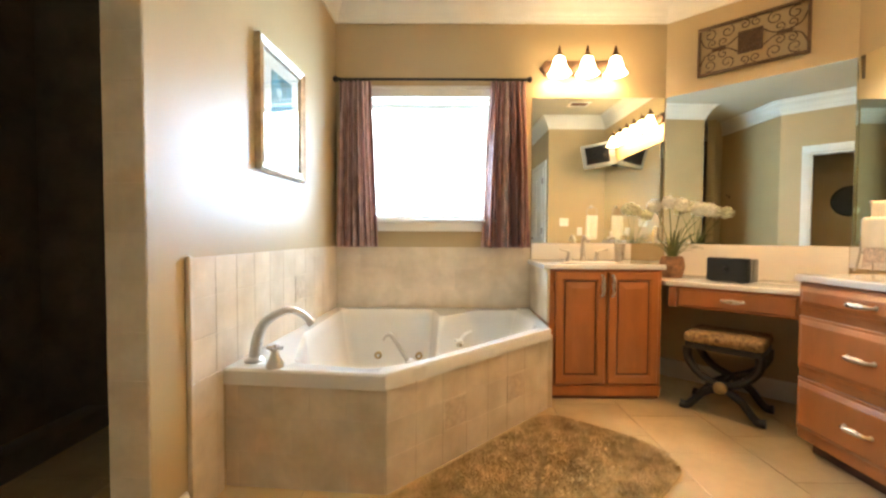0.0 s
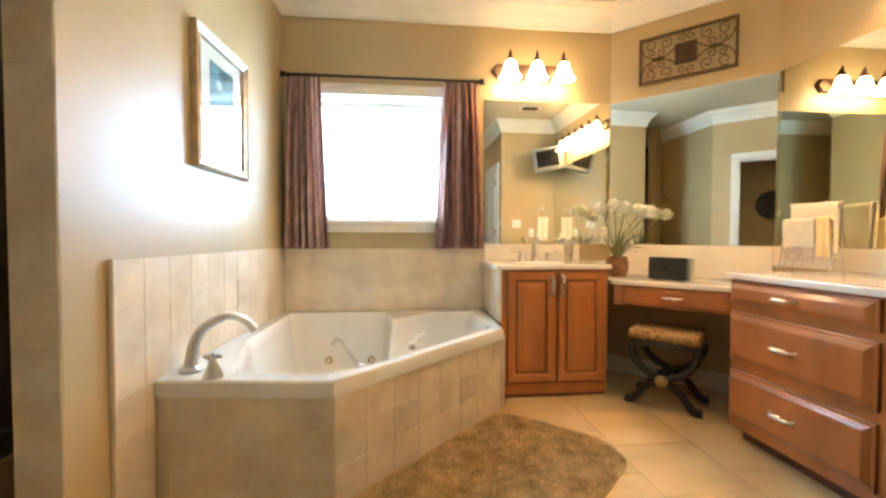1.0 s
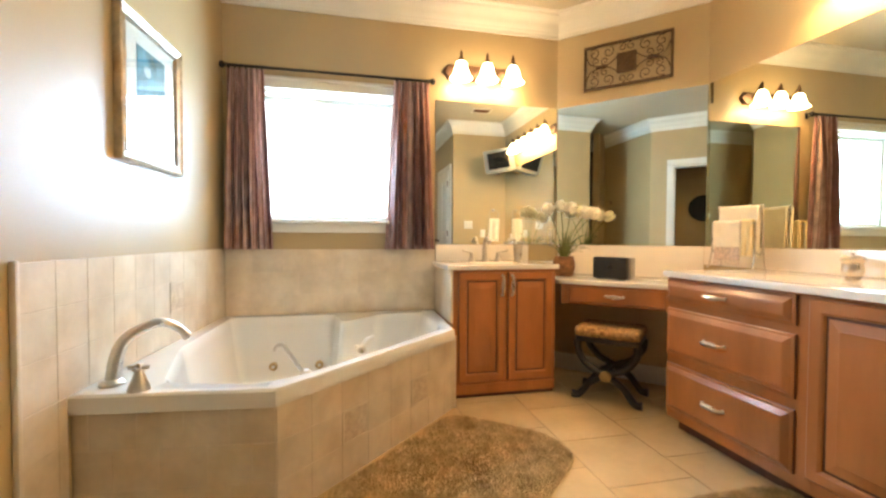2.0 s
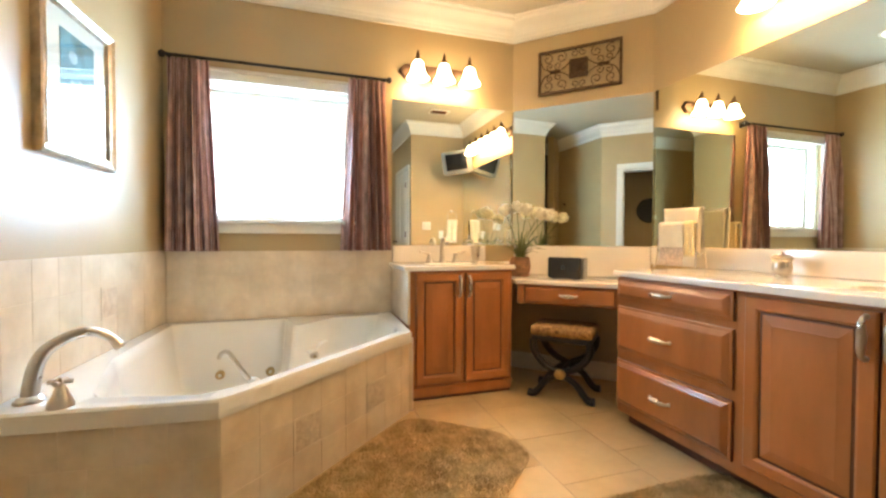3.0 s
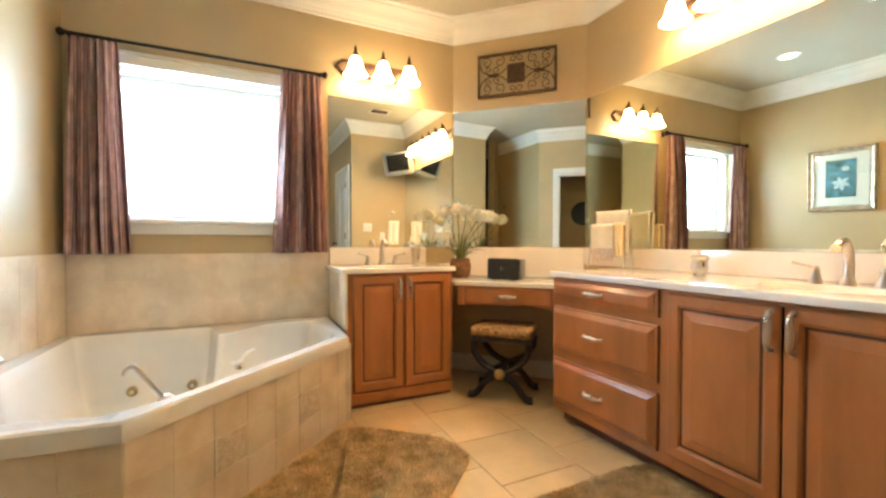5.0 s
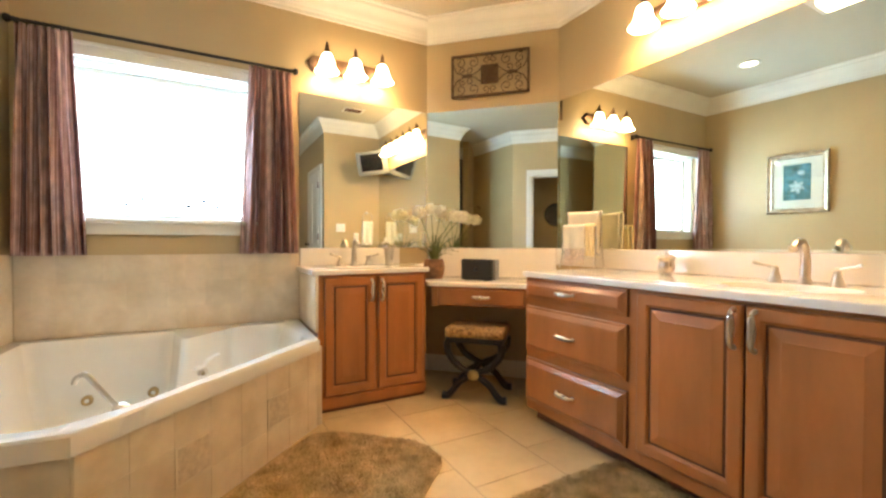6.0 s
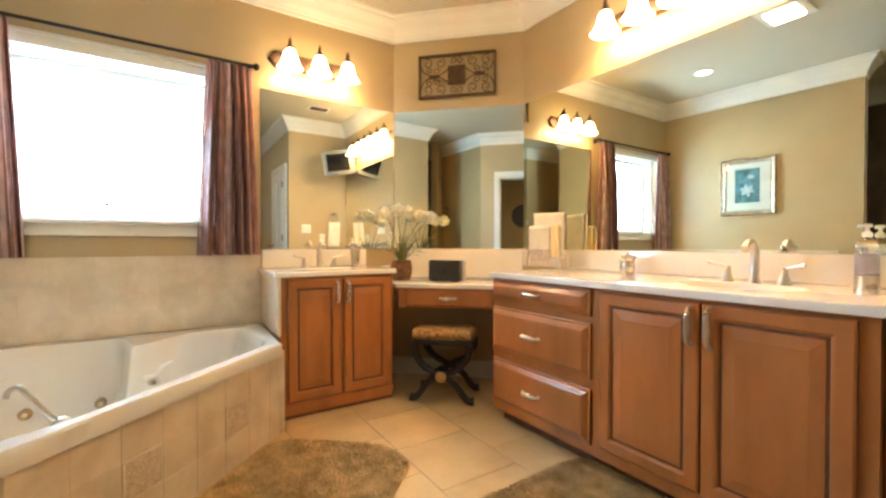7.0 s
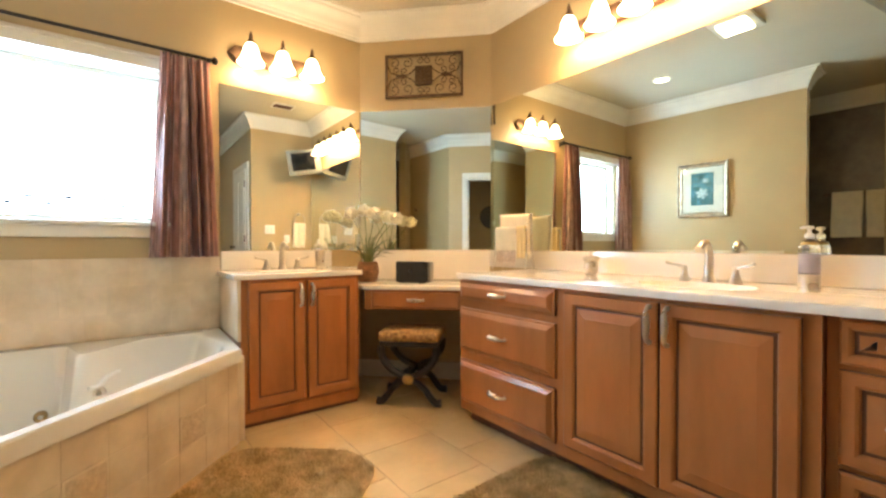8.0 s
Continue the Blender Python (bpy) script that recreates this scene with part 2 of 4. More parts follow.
def tube(points, radius, n=10, bm=None, closed=False):
    """A round bar along points; radius is a number or one for each point."""
    bm = bm or bmesh.new()
    pts = [Vector(p) for p in points]
    k = len(pts)
    rad = radius if isinstance(radius, (list, tuple)) else [radius] * k
    rings, side = [], None
    for i, p in enumerate(pts):
        a = pts[(i - 1) % k] if (closed or i) else p
        b = pts[(i + 1) % k] if (closed or i < k - 1) else p
        d = (b - a).normalized()
        if side is None:
            side = d.orthogonal().normalized()
        side = (side - d * side.dot(d)).normalized()
        other = d.cross(side)
        rings.append([bm.verts.new(p + rad[i] * (math.cos(2 * math.pi * j / n) * side + math.sin(2 * math.pi * j / n) * other)) for j in range(n)])
    pairs = list(zip(rings, rings[1:])) + ([(rings[-1], rings[0])] if closed else [])
    for a, b in pairs:
        for j in range(n):
            bm.faces.new((a[j], a[(j + 1) % n], b[(j + 1) % n], b[j]))
    if not closed:
        bm.faces.new(rings[0][::-1])
        bm.faces.new(rings[-1])
    return bm


def spline(keys, steps=8):
    """A smooth line through the keys."""
    ks = [Vector(k) for k in keys]
    out = []
    for i in range(len(ks) - 1):
        p0, p1, p2, p3 = ks[max(i - 1, 0)], ks[i], ks[i + 1], ks[min(i + 2, len(ks) - 1)]
        for s in range(steps):
            t = s / steps
            out.append(0.5 * ((2 * p1) + (p2 - p0) * t + (2 * p0 - 5 * p1 + 4 * p2 - p3) * t * t + (3 * p1 - p0 - 3 * p2 + p3) * t ** 3))
    return out + [ks[-1]]


def sweep(path, profile, bm=None, closed=False):
    """A moulding: profile of (out, z) carried along a plan path whose room side lies to the left, with mitred corners."""
    bm = bm or bmesh.new()
    k, rings = len(path), []
    for i in range(k):
        p = Vector(path[i])
        d0 = (p - Vector(path[i - 1])).normalized() if (i or closed) else None
        d1 = (Vector(path[(i + 1) % k]) - p).normalized() if (i < k - 1 or closed) else None
        d0, d1 = d0 or d1, d1 or d0
        n0, n1 = Vector((-d0.y, d0.x)), Vector((-d1.y, d1.x))
        nn = (n0 + n1) / max(0.2, 1 + n0.dot(n1))
        rings.append([bm.verts.new((p.x + nn.x * o, p.y + nn.y * o, z)) for o, z in profile])
    m = len(profile)
    for i in range(k if closed else k - 1):
        a, b = rings[i], rings[(i + 1) % k]
        for j in range(m):
            bm.faces.new((a[j], a[(j + 1) % m], b[(j + 1) % m], b[j]))
    if not closed:
        bm.faces.new(rings[0])
        bm.faces.new(rings[-1][::-1])
    bmesh.ops.recalc_face_normals(bm, faces=bm.faces)
    return bm


def mesh_of(name, bm, material, smooth=30):
    bmesh.ops.recalc_face_normals(bm, faces=bm.faces)
    me = bpy.data.meshes.new(name)
    bm.to_mesh(me)
    bm.free()
    for mm in (material if isinstance(material, (list, tuple)) else [material]):
        me.materials.append(mm)
    if smooth:
        me.set_sharp_from_angle(angle=radians(smooth))
        me.polygons.foreach_set("use_smooth", [True] * len(me.polygons))
    return me


def thing(name, label, category, m=None, group="", kind=""):
    ob = new(name)
    ob.empty_display_size = 0.05
    if m is not None:
        ob.matrix_basis = m
    return tagged(ob, label, category, group, kind)


def part(name, bm, material, parent, label="", smooth=30):
    ob = new(name, mesh_of(name, bm, material, smooth))
    ob.parent = parent
    if label:
        ob["label"] = label
    return ob


def solid(name, bm, material, label, category, kind="", smooth=30, m=None):
    ob = new(name, mesh_of(name, bm, material, smooth))
    if m is not None:
        ob.matrix_basis = m
    return tagged(ob, label, category, kind=kind)


def piece(name, me, parent, m):
    ob = new(name, me)
    ob.parent = parent
    ob.matrix_basis = m
    return ob


# ---------------------------------------------------------------- the rooms
MX, CEILING = 3.216, 2.74                       # right wall, ceiling height
CA, CB = (2.505, 0.0), (3.216, -0.711)          # ends of the slanting wall
SW = Vector((0.19, -2.68))                      # start of the slanting door wall
DIAG = pose(2.505, 0, 0, 0, 0, -45)             # along the slanting wall: x along it, -y into the room
LEN = 1.0055
WEST = pose(0.09, 0, 0, 0, 0, -3.5)             # along the tub wall: -y along it, x into the room


def structure(name, bm, material, label, category="wall"):
    return solid(name, bm, material, label, category, kind="structure")


north = boxes((-0.05, 0, 0, 0.24, 0.20, CEILING), (1.28, 0, 0, 2.56, 0.20, CEILING), (0.24, 0, 0, 1.28, 0.20, 1.08), (0.24, 0, 2.06, 1.28, 0.20, CEILING))
structure("wall_north", north, WALL, "tan painted wall with a window opening above the tub")
structure("wall_slant", prism([CA, CB, (3.34, -0.66), (2.56, 0.12)], 0, CEILING), WALL, "tan painted slanting corner wall behind the dressing table")
structure("wall_east", boxes((MX, -3.17, 0, 3.34, -0.711, CEILING)), WALL, "tan painted wall behind the long vanity")
structure("wall_south", boxes((2.40, -3.17, 0, MX, -3.05, CEILING)), WALL, "tan painted return wall with a towel ring")
structure("wall_west", boxes((-0.135, -1.834, 0, 0, 0.0, CEILING), m=WEST), WALL, "tan satin painted wall beside the tub")
structure("wall_hall_east", boxes((2.40, -5.30, 0, 2.52, -3.17, CEILING)), WALL, "tan painted hall wall")
structure("wall_hall_end", boxes((0.98, -5.42, 0, 2.52, -5.30, CEILING)), WALL, "tan painted wall at the end of the hall")
structure("wall_hall_west", boxes((0.98, -5.30, 0, 1.10, -3.60, CEILING)), WALL, "tan painted hall wall")
structure("wall_shower_south", boxes((-1.37, -2.80, 0, 0.19, -2.68, CEILING)), WALL, "tan painted wall beside the shower entrance")
structure("wall_shower_west", boxes((-1.37, -2.68, 0, -1.25, -0.78, CEILING)), SHOWER, "dark brown shower wall")
structure("wall_shower_north", boxes((-1.25, -0.90, 0, -0.08, -0.78, CEILING)), SHOWER, "dark brown shower wall")
door_wall = boxes((0, -0.12, 0, 0.30, 0, CEILING), (1.08, -0.12, 0, 1.29, 0, CEILING), (0.30, -0.12, 2.05, 1.08, 0, CEILING), m=pose(SW.x, SW.y, 0, 0, 0, -45))
structure("wall_door_slant", door_wall, WALL, "tan painted slanting wall with a doorway")
structure("wall_closet_back", boxes((-0.9, -1.35, 0, 2.40, -1.25, CEILING), (-0.9, -1.25, 0, -0.8, -0.36, CEILING), m=pose(SW.x, SW.y, 0, 0, 0, -45)), WALL, "dim tan wall beyond the doorway")
structure("wall_closet_side", boxes((0.88, -4.4, 0, 0.98, -3.5, CEILING)), WALL, "dim tan side wall beyond the doorway")
structure("ceiling", boxes((-1.6, -5.5, CEILING, 3.5, 0.3, CEILING + 0.12)), CEIL, "cream painted flat ceiling", "ceiling")
floor = structure("floor", boxes((-1.6, -5.5, -0.12, 3.5, 0.25, -0.003)), DARKGROUT, "square beige stone tile floor with thin grout joints", "floor")

LOOP = [(MX, -3.05), CB, CA, (0.09, 0), (-0.022, -1.83), (-0.157, -1.822), (-0.112, -0.90), (-1.25, -0.90), (-1.25, -2.68), (SW.x, SW.y), (1.10, -3.59), (1.10, -5.30), (2.40, -5.30), (2.40, -3.05)]
crown_profile = [(0.0, 2.566), (0.014, 2.566), (0.016, 2.590), (0.021, 2.596), (0.024, 2.612), (0.034, 2.622), (0.042, 2.648), (0.062, 2.680), (0.084, 2.700), (0.088, 2.706), (0.092, 2.722), (0.112, 2.728), (0.114, 2.7395), (0.0, 2.7395)]
structure("crown_trim", sweep(LOOP, crown_profile, closed=True), TRIM, "cream painted stepped crown moulding", "crown moulding")
base_profile = [(0.0, 0.001), (0.016, 0.001), (0.016, 0.095), (0.010, 0.110), (0.006, 0.122), (0.0, 0.124)]
for path in ([(-0.012, -1.672), (-0.0225, -1.838), (-0.157, -1.830)], [(-1.25, -2.68), (SW.x, SW.y), (0.34, -2.83)], [(2.40, -5.3), (2.40, -4.22)], [(2.40, -3.12), (2.40, -3.05), (2.64, -3.05)],
             [(MX, -1.12), CB, CA, (2.26, 0)], [(1.10, -3.59), (1.10, -5.3), (2.40, -5.3)]):
    structure("baseboard", sweep(path, base_profile), TRIM, "cream painted wooden baseboard", "baseboard")

structure("shower_curb", boxes((-1.02, -2.678, 0.001, -0.90, -0.902, 0.11), bevel=0.006), SHOWER, "low dark tiled shower curb", "curb")

# window: casing, frame, sashes, panes, and the bright day outside
window = thing("window_1", "white framed window blown out by bright daylight", "window", kind="structure")
part("head_casing", boxes((0.20, -0.022, 2.030, 1.32, -0.001, 2.090), (0.19, -0.034, 2.0905, 1.33, -0.001, 2.108), bevel=0.004), TRIM, window)
part("side_casing", boxes((0.20, -0.020, 1.14, 0.285, -0.001, 2.029), bevel=0.004), TRIM, window)
part("side_casing", boxes((1.235, -0.020, 1.14, 1.32, -0.001, 2.029), bevel=0.004), TRIM, window)
part("window_sill", boxes((0.18, -0.045, 1.118, 1.34, 0.06, 1.142), (0.20, -0.024, 1.054, 1.32, -0.001, 1.1175), bevel=0.005), TRIM, window)
part("window_frame", boxes((0.24, 0.061, 1.08, 0.29, 0.16, 2.06), (1.23, 0.061, 1.08, 1.28, 0.16, 2.06), (0.29, 0.061, 2.022, 1.23, 0.16, 2.06), (0.29, 0.061, 1.08, 1.23, 0.16, 1.152), bevel=0.004), TRIM, window)
part("sash", boxes((0.29, 0.145, 1.152, 0.32, 0.175, 2.022), (1.20, 0.145, 1.152, 1.23, 0.175, 2.022), (0.32, 0.145, 1.99, 1.20, 0.175, 2.022), (0.32, 0.145, 1.152, 1.20, 0.175, 1.18), bevel=0.003), TRIM, window)
pane = part("pane", boxes((0.32, 0.158, 1.18, 1.20, 0.163, 1.99)), GLASS, window, "clear window glass")
pane.visible_shadow = False
solid("sky_backdrop", boxes((-45, 5.0, -20, 30, 5.05, 25)), OUTSIDE, "plain bright overcast sky outside the window", "backdrop", kind="structure")
for i in range(7):
    cling = lathe([(0, 0), (0.5, 0), (0.42, 0.10), (0, 0.12)], 10)
    bmesh.ops.transform(cling, matrix=pose(0.556 + 0.0805 * i, 0.1565, 1.240 + 0.036 * (i % 2), 90, 0, 20 if i % 2 else -25) @ Matrix.Diagonal((0.040, 0.020, 0.010, 1)), verts=cling.verts)
    part("leaf_cling", cling, BLACK, window, "small dark leaf stuck on the glass")

# doorway casings and doors
door1 = thing("door_1", "open doorway with white painted casing", "door", pose(SW.x, SW.y, 0, 0, 0, -45), kind="structure")
part("casing", boxes((0.215, 0.001, 0, 0.295, 0.024, 2.055), bevel=0.004), DOORPAINT, door1)
part("casing", boxes((1.085, 0.001, 0, 1.165, 0.024, 2.055), bevel=0.004), DOORPAINT, door1)
part("head_casing", boxes((0.215, 0.001, 2.055, 1.165, 0.024, 2.14), bevel=0.004), DOORPAINT, door1)
part("jamb", boxes((0.2955, -0.12, 0, 0.315, 0.012, 2.05), (1.065, -0.12, 0, 1.0845, 0.012, 2.05), (0.315, -0.12, 2.03, 1.065, 0.012, 2.05)), DOORPAINT, door1)
door2 = thing("door_2", "white panelled hall door with dark hinges", "door", pose(0.08, 0, 0), kind="structure")
bm = boxes((2.285, -4.00, 0.01, 2.318, -3.24, 2.05), bevel=0.003)
for y0, y1 in ((-3.92, -3.66), (-3.58, -3.32)):
    for z0, z1 in ((0.2, 0.85), (1.0, 1.9)):
        box(bm, 2.279, y0, z0, 2.286, y1, z1, bevel=0.006)
part("door_leaf", bm, DOORPAINT, door2)
part("casing", boxes((2.294, -3.235, 0, 2.319, -3.155, 2.14), bevel=0.003), DOORPAINT, door2)
part("casing", boxes((2.294, -4.085, 0, 2.319, -4.005, 2.14), bevel=0.003), DOORPAINT, door2)
part("head_casing", boxes((2.294, -4.005, 2.055, 2.319, -3.235, 2.14), bevel=0.003), DOORPAINT, door2)
for z in (0.25, 1.05, 1.8):
    part("hinge", boxes((2.270, -3.262, z, 2.284, -3.238, z + 0.09), bevel=0.002), BRONZE, door2)
part("door_handle", lathe([(0, 0), (0.028, 0), (0.028, 0.006), (0.01, 0.01), (0.01, 0.035), (0.027, 0.045), (0.027, 0.06), (0, 0.07)], 16, m=pose(2.285, -3.93, 0.98, 0, -90, 0)), BRONZE, door2)

# mirrors
structure("mirror_1", boxes((1.530, -0.006, 0.972, 2.497, -0.001, 2.034)), MIRROR, "frameless wall mirror over the small vanity", "mirror")
structure("mirror_2", boxes((0.006, -0.006, 0.972, LEN - 0.0030, -0.001, 2.034), m=DIAG), MIRROR, "frameless wall mirror over the dressing table", "mirror")
structure("mirror_3", boxes((MX - 0.006, -3.03, 0.972, MX - 0.001, -0.7142, 2.034)), MIRROR, "long frameless wall mirror over the large vanity", "mirror")

# ---------------------------------------------------------------- corner bathtub
RIM = [(0.087, -0.008), (1.525, -0.008), (1.513, -0.690), (0.665, -1.515), (0.002, -1.448)]
RIMZ = 0.488


def rounded(poly, r, steps=5):
    out = []
    k = len(poly)
    for i in range(k):
        a, p, b = Vector(poly[i - 1]), Vector(poly[i]), Vector(poly[(i + 1) % k])
        u, w = (a - p).normalized(), (b - p).normalized()
        q0, q1 = p + u * r, p + w * r
        for s in range(steps + 1):
            t = s / steps
            out.append((1 - t) ** 2 * q0 + 2 * t * (1 - t) * p + t * t * q1)
    return out


tub = thing("corner_bathtub", "white acrylic corner whirlpool tub set in a tiled deck", "bathtub")
bm = bmesh.new()
basin = rounded([(0.160, -0.085), (0.135, -0.85), (0.260, -1.355), (0.60, -1.437), (0.77, -1.335), (1.425, -0.680), (1.455, -0.52), (1.40, -0.11), (1.10, -0.13), (0.865, -0.37), (0.80, -0.085)], 0.055)
centre = Vector((0.60, -0.62))
outer = [Vector(p) for p in RIM]


def on_rim(p):
    """The point of the rim's edge straight out from the middle through p."""
    d, best = (p - centre), None
    for i in range(len(outer)):
        a, b = outer[i], outer[(i + 1) % len(outer)]
        e = b - a
        det = d.x * -e.y + e.x * d.y
        if abs(det) < 1e-9:
            continue
        s = ((a.x - centre.x) * -e.y + e.x * (a.y - centre.y)) / det
        u = (d.x * (a.y - centre.y) - d.y * (a.x - centre.x)) / det
        if s > 0 and -1e-6 <= u <= 1 + 1e-6 and (best is None or s < best):
            best = s
    return centre + d * best


loops = []
dirs = []
for p in basin:
    dirs.append((p, on_rim(p)))
# rim corners joined in, so that the edge stays sharp
for c in outer:
    j = min(range(len(dirs)), key=lambda i: (dirs[i][1] - c).length)
    dirs[j] = (dirs[j][0], c.copy())
for depth, f_in in (("lip", 0), ("edge", 0), ("top", 0), ("in", 0), ("a", 0), ("b", 0), ("c", 0), ("d", 0), ("e", 0)):
    ring = []
    for p, q in dirs:
        n = (q - centre).normalized()
        if depth == "lip":
            v = (q.x, q.y, RIMZ - 0.064)
        elif depth == "edge":
            v = (q.x, q.y, RIMZ - 0.008)
        elif depth == "top":
            w = q - n * 0.008
            v = (w.x, w.y, RIMZ)
        elif depth == "in":
            w = p + (p - centre).normalized() * 0.012
            v = (w.x, w.y, RIMZ)
        else:
            s, z = {"a": (0.996, -0.012), "b": (0.98, -0.06), "c": (0.925, -0.22), "d": (0.85, -0.36), "e": (0.75, -0.405)}[depth]
            w = centre + (p - centre) * s
            v = (w.x, w.y, RIMZ + z)
        ring.append(bm.verts.new(v))
    loops.append(ring)
k = len(dirs)
for a, b in zip(loops, loops[1:]):
    for i in range(k):
        bm.faces.new((a[i], a[(i + 1) % k], b[(i + 1) % k], b[i]))
bm.faces.new(loops[-1])
part("shell", bm, ACRYLIC, tub, smooth=40)
# chrome spout, valves, jets
spout = spline([(0.086, -1.350, 0.488), (0.098, -1.341, 0.590), (0.128, -1.322, 0.655), (0.200, -1.277, 0.692), (0.254, -1.243, 0.670), (0.290, -1.222, 0.622)], 7)
rad = [0.026 - 0.010 * min(1, i / 25) for i in range(len(spout))]
rad[-4:] = [0.017, 0.019, 0.020, 0.019]
part("spout", tube(spout, rad, 14), NICKEL, tub, "brushed nickel arched tub spout")
part("spout_collar", lathe([(0, 0), (0.042, 0), (0.040, 0.010), (0.028, 0.022), (0, 0.022)], 20, m=pose(0.086, -1.350, RIMZ)), NICKEL, tub)
valve = part("valve", lathe([(0, 0), (0.036, 0), (0.034, 0.012), (0.024, 0.035), (0.015, 0.060), (0.012, 0.068), (0, 0.070)], 20, m=pose(0.203, -1.425, RIMZ)), NICKEL, tub, "brushed nickel cross-handled valve")
bm = tube([(0.171, -1.425, 0.566), (0.235, -1.425, 0.566)], 0.007, 10)
tube([(0.203, -1.457, 0.566), (0.203, -1.393, 0.566)], 0.007, 10, bm)
lathe([(0, 0.065), (0.012, 0.068), (0.014, 0.080), (0.008, 0.090), (0, 0.092)], 14, bm, pose(0.203, -1.425, RIMZ))
part("cross_handle", bm, NICKEL, valve)
hs = part("hand_shower", tube(spline([(p[0] - 0.020, p[1] - 0.030, p[2] + 0.012) for p in ((0.765, -1.292, 0.46), (0.740, -1.303, 0.500), (0.700, -1.314, 0.568), (0.686, -1.316, 0.590), (0.672, -1.317, 0.592), (0.660, -1.317, 0.582), (0.656, -1.317, 0.568))], 6), [0.0085] * 24 + [0.0075] * 13, 12), NICKEL, tub, "brushed nickel hand shower")
part("hand_shower_collar", lathe([(0, 0), (0.026, 0), (0.024, 0.012), (0.013, 0.020), (0, 0.02)], 16, m=pose(0.746, -1.321, RIMZ - 0.016)), NICKEL, tub)
lever = part("lever_valve", lathe([(0, 0), (0.022, 0), (0.020, 0.012), (0.010, 0.026), (0, 0.028)], 16, m=pose(0.972, -1.085, RIMZ)), NICKEL, tub)
part("lever", tube(spline([(0.944, -1.113, 0.520), (0.972, -1.085, 0.516), (0.992, -1.065, 0.538), (1.018, -1.039, 0.546), (1.028, -1.029, 0.545)], 5), [0.0075] * 12 + [0.006] * 9, 10), WHITEPLASTIC, lever, "white lever handle")
for jx, jy, jz, yaw in ((0.425, -0.168, 0.175, 0), (0.714, -0.172, 0.172, 0)):
    jm = pose(jx, jy, jz, 90, 0, yaw)
    jet = part("jet", lathe([(0.009, 0.001), (0.011, 0.008), (0.018, 0.012), (0.025, 0.008), (0.027, 0.0), (0.024, -0.03)], 20, m=jm), BRASS, tub, "round brass-toned whirlpool jet")
    part("jet_nozzle", lathe([(0, -0.004), (0.011, -0.004), (0.011, 0.007), (0.006, 0.010), (0, 0.004)], 14, m=jm), WHITEPLASTIC, jet)
for ox in (1.435,):
    part("overflow_plate", lathe([(0, 0), (0.016, 0), (0.014, 0.004), (0, 0.005)], 16, m=pose(ox, -0.060, RIMZ)), NICKEL, tub)
# tiled apron
part("apron_core", prism([(0.002, -1.430), (0.665, -1.492), (1.505, -0.652), (1.505, -0.632), (0.662, -1.476), (0.002, -1.414)], 0.0, 0.432), GROUT, tub)

# ---------------------------------------------------------------- curtain rod, curtains
rod = thing("curtain_rod", "black metal curtain rod with ball finials", "curtain rod")
part("bar", tube([(0.125, -0.075, 2.138), (1.478, -0.075, 2.138)], 0.0095, 12), ROD, rod)
for ex, sgn in ((0.125, -1), (1.478, 1)):
    part("finial", lathe([(0, 0), (0.013, 0), (0.015, 0.004), (0.009, 0.010), (0.018, 0.018), (0.023, 0.030), (0.018, 0.042), (0.006, 0.048), (0, 0.050)], 16, m=pose(ex - 0.012 * sgn, -0.075, 2.138, 0, 90 * sgn, 0)), ROD, rod)
for ex in (0.142, 1.462):
    part("bracket", boxes((ex - 0.012, -0.010, 2.110, ex + 0.012, -0.001, 2.166), (ex - 0.006, -0.085, 2.120, ex + 0.006, -0.008, 2.132), bevel=0.002), ROD, rod)


def curtain(x0, x1, b0, b1, seed, label):
    rnd = random.Random(seed)
    bm = bmesh.new()
    uvl = bm.loops.layers.uv.new("UVMap")
    nu, nv = 150, 40
    ph = [rnd.uniform(0, 6.28) for _ in range(5)]
    grid = []
    for j in range(nv + 1):
        v = j / nv
        z = 2.122 - v * (2.122 - 0.942 + 0.006 * math.sin(9 * v))
        row = []
        for i in range(nu + 1):
            u = i / nu
            xa, xb = x0 + (b0 - x0) * v ** 1.3, x1 + (b1 - x1) * v ** 1.3
            fold = math.sin(2 * math.pi * (4.6 * u + 1.9 * u * u) + ph[0] + 0.9 * math.sin(3 * v + ph[1] + 4 * u))
            fold2 = math.sin(2 * math.pi * 11 * u + ph[2] + 0.6 * v)
            amp = (0.014 + 0.034 * min(1, v * 3)) * (0.75 + 0.45 * math.sin(2 * math.pi * 1.7 * u + ph[3]))
            y = -0.078 + amp * fold + 0.006 * fold2 * v + 0.010 * math.sin(2 * math.pi * u + ph[3]) * v
            x = xa + (xb - xa) * u + 0.006 * math.sin(2 * math.pi * 13 * u + ph[4]) * min(1, v * 4)
            row.append((bm.verts.new((x, y, z)), u, v))
        grid.append(row)
    for j in range(nv):
        for i in range(nu):
            q = (grid[j][i], grid[j][i + 1], grid[j + 1][i + 1], grid[j + 1][i])
            f = bm.faces.new([c[0] for c in q])
            for lp, c in zip(f.loops, q):
                lp[uvl].uv = (c[1] + seed * 1.7, c[2])
    t = thing("curtain", label, "curtain", group="window curtains")
    cl = part("cloth", bm, CURTAIN, t, smooth=180)
    so = cl.modifiers.new("thick", "SOLIDIFY")
    so.thickness = 0.003
    for i in range(7):
        rx = x0 + (x1 - x0) * (i + 0.5) / 7
        part("curtain_ring", tube([(rx, -0.075 + 0.017 * math.cos(a * 0.524), 2.130 + 0.017 * math.sin(a * 0.524)) for a in range(12)], 0.0025, 6, closed=True), ROD, t)
    return t


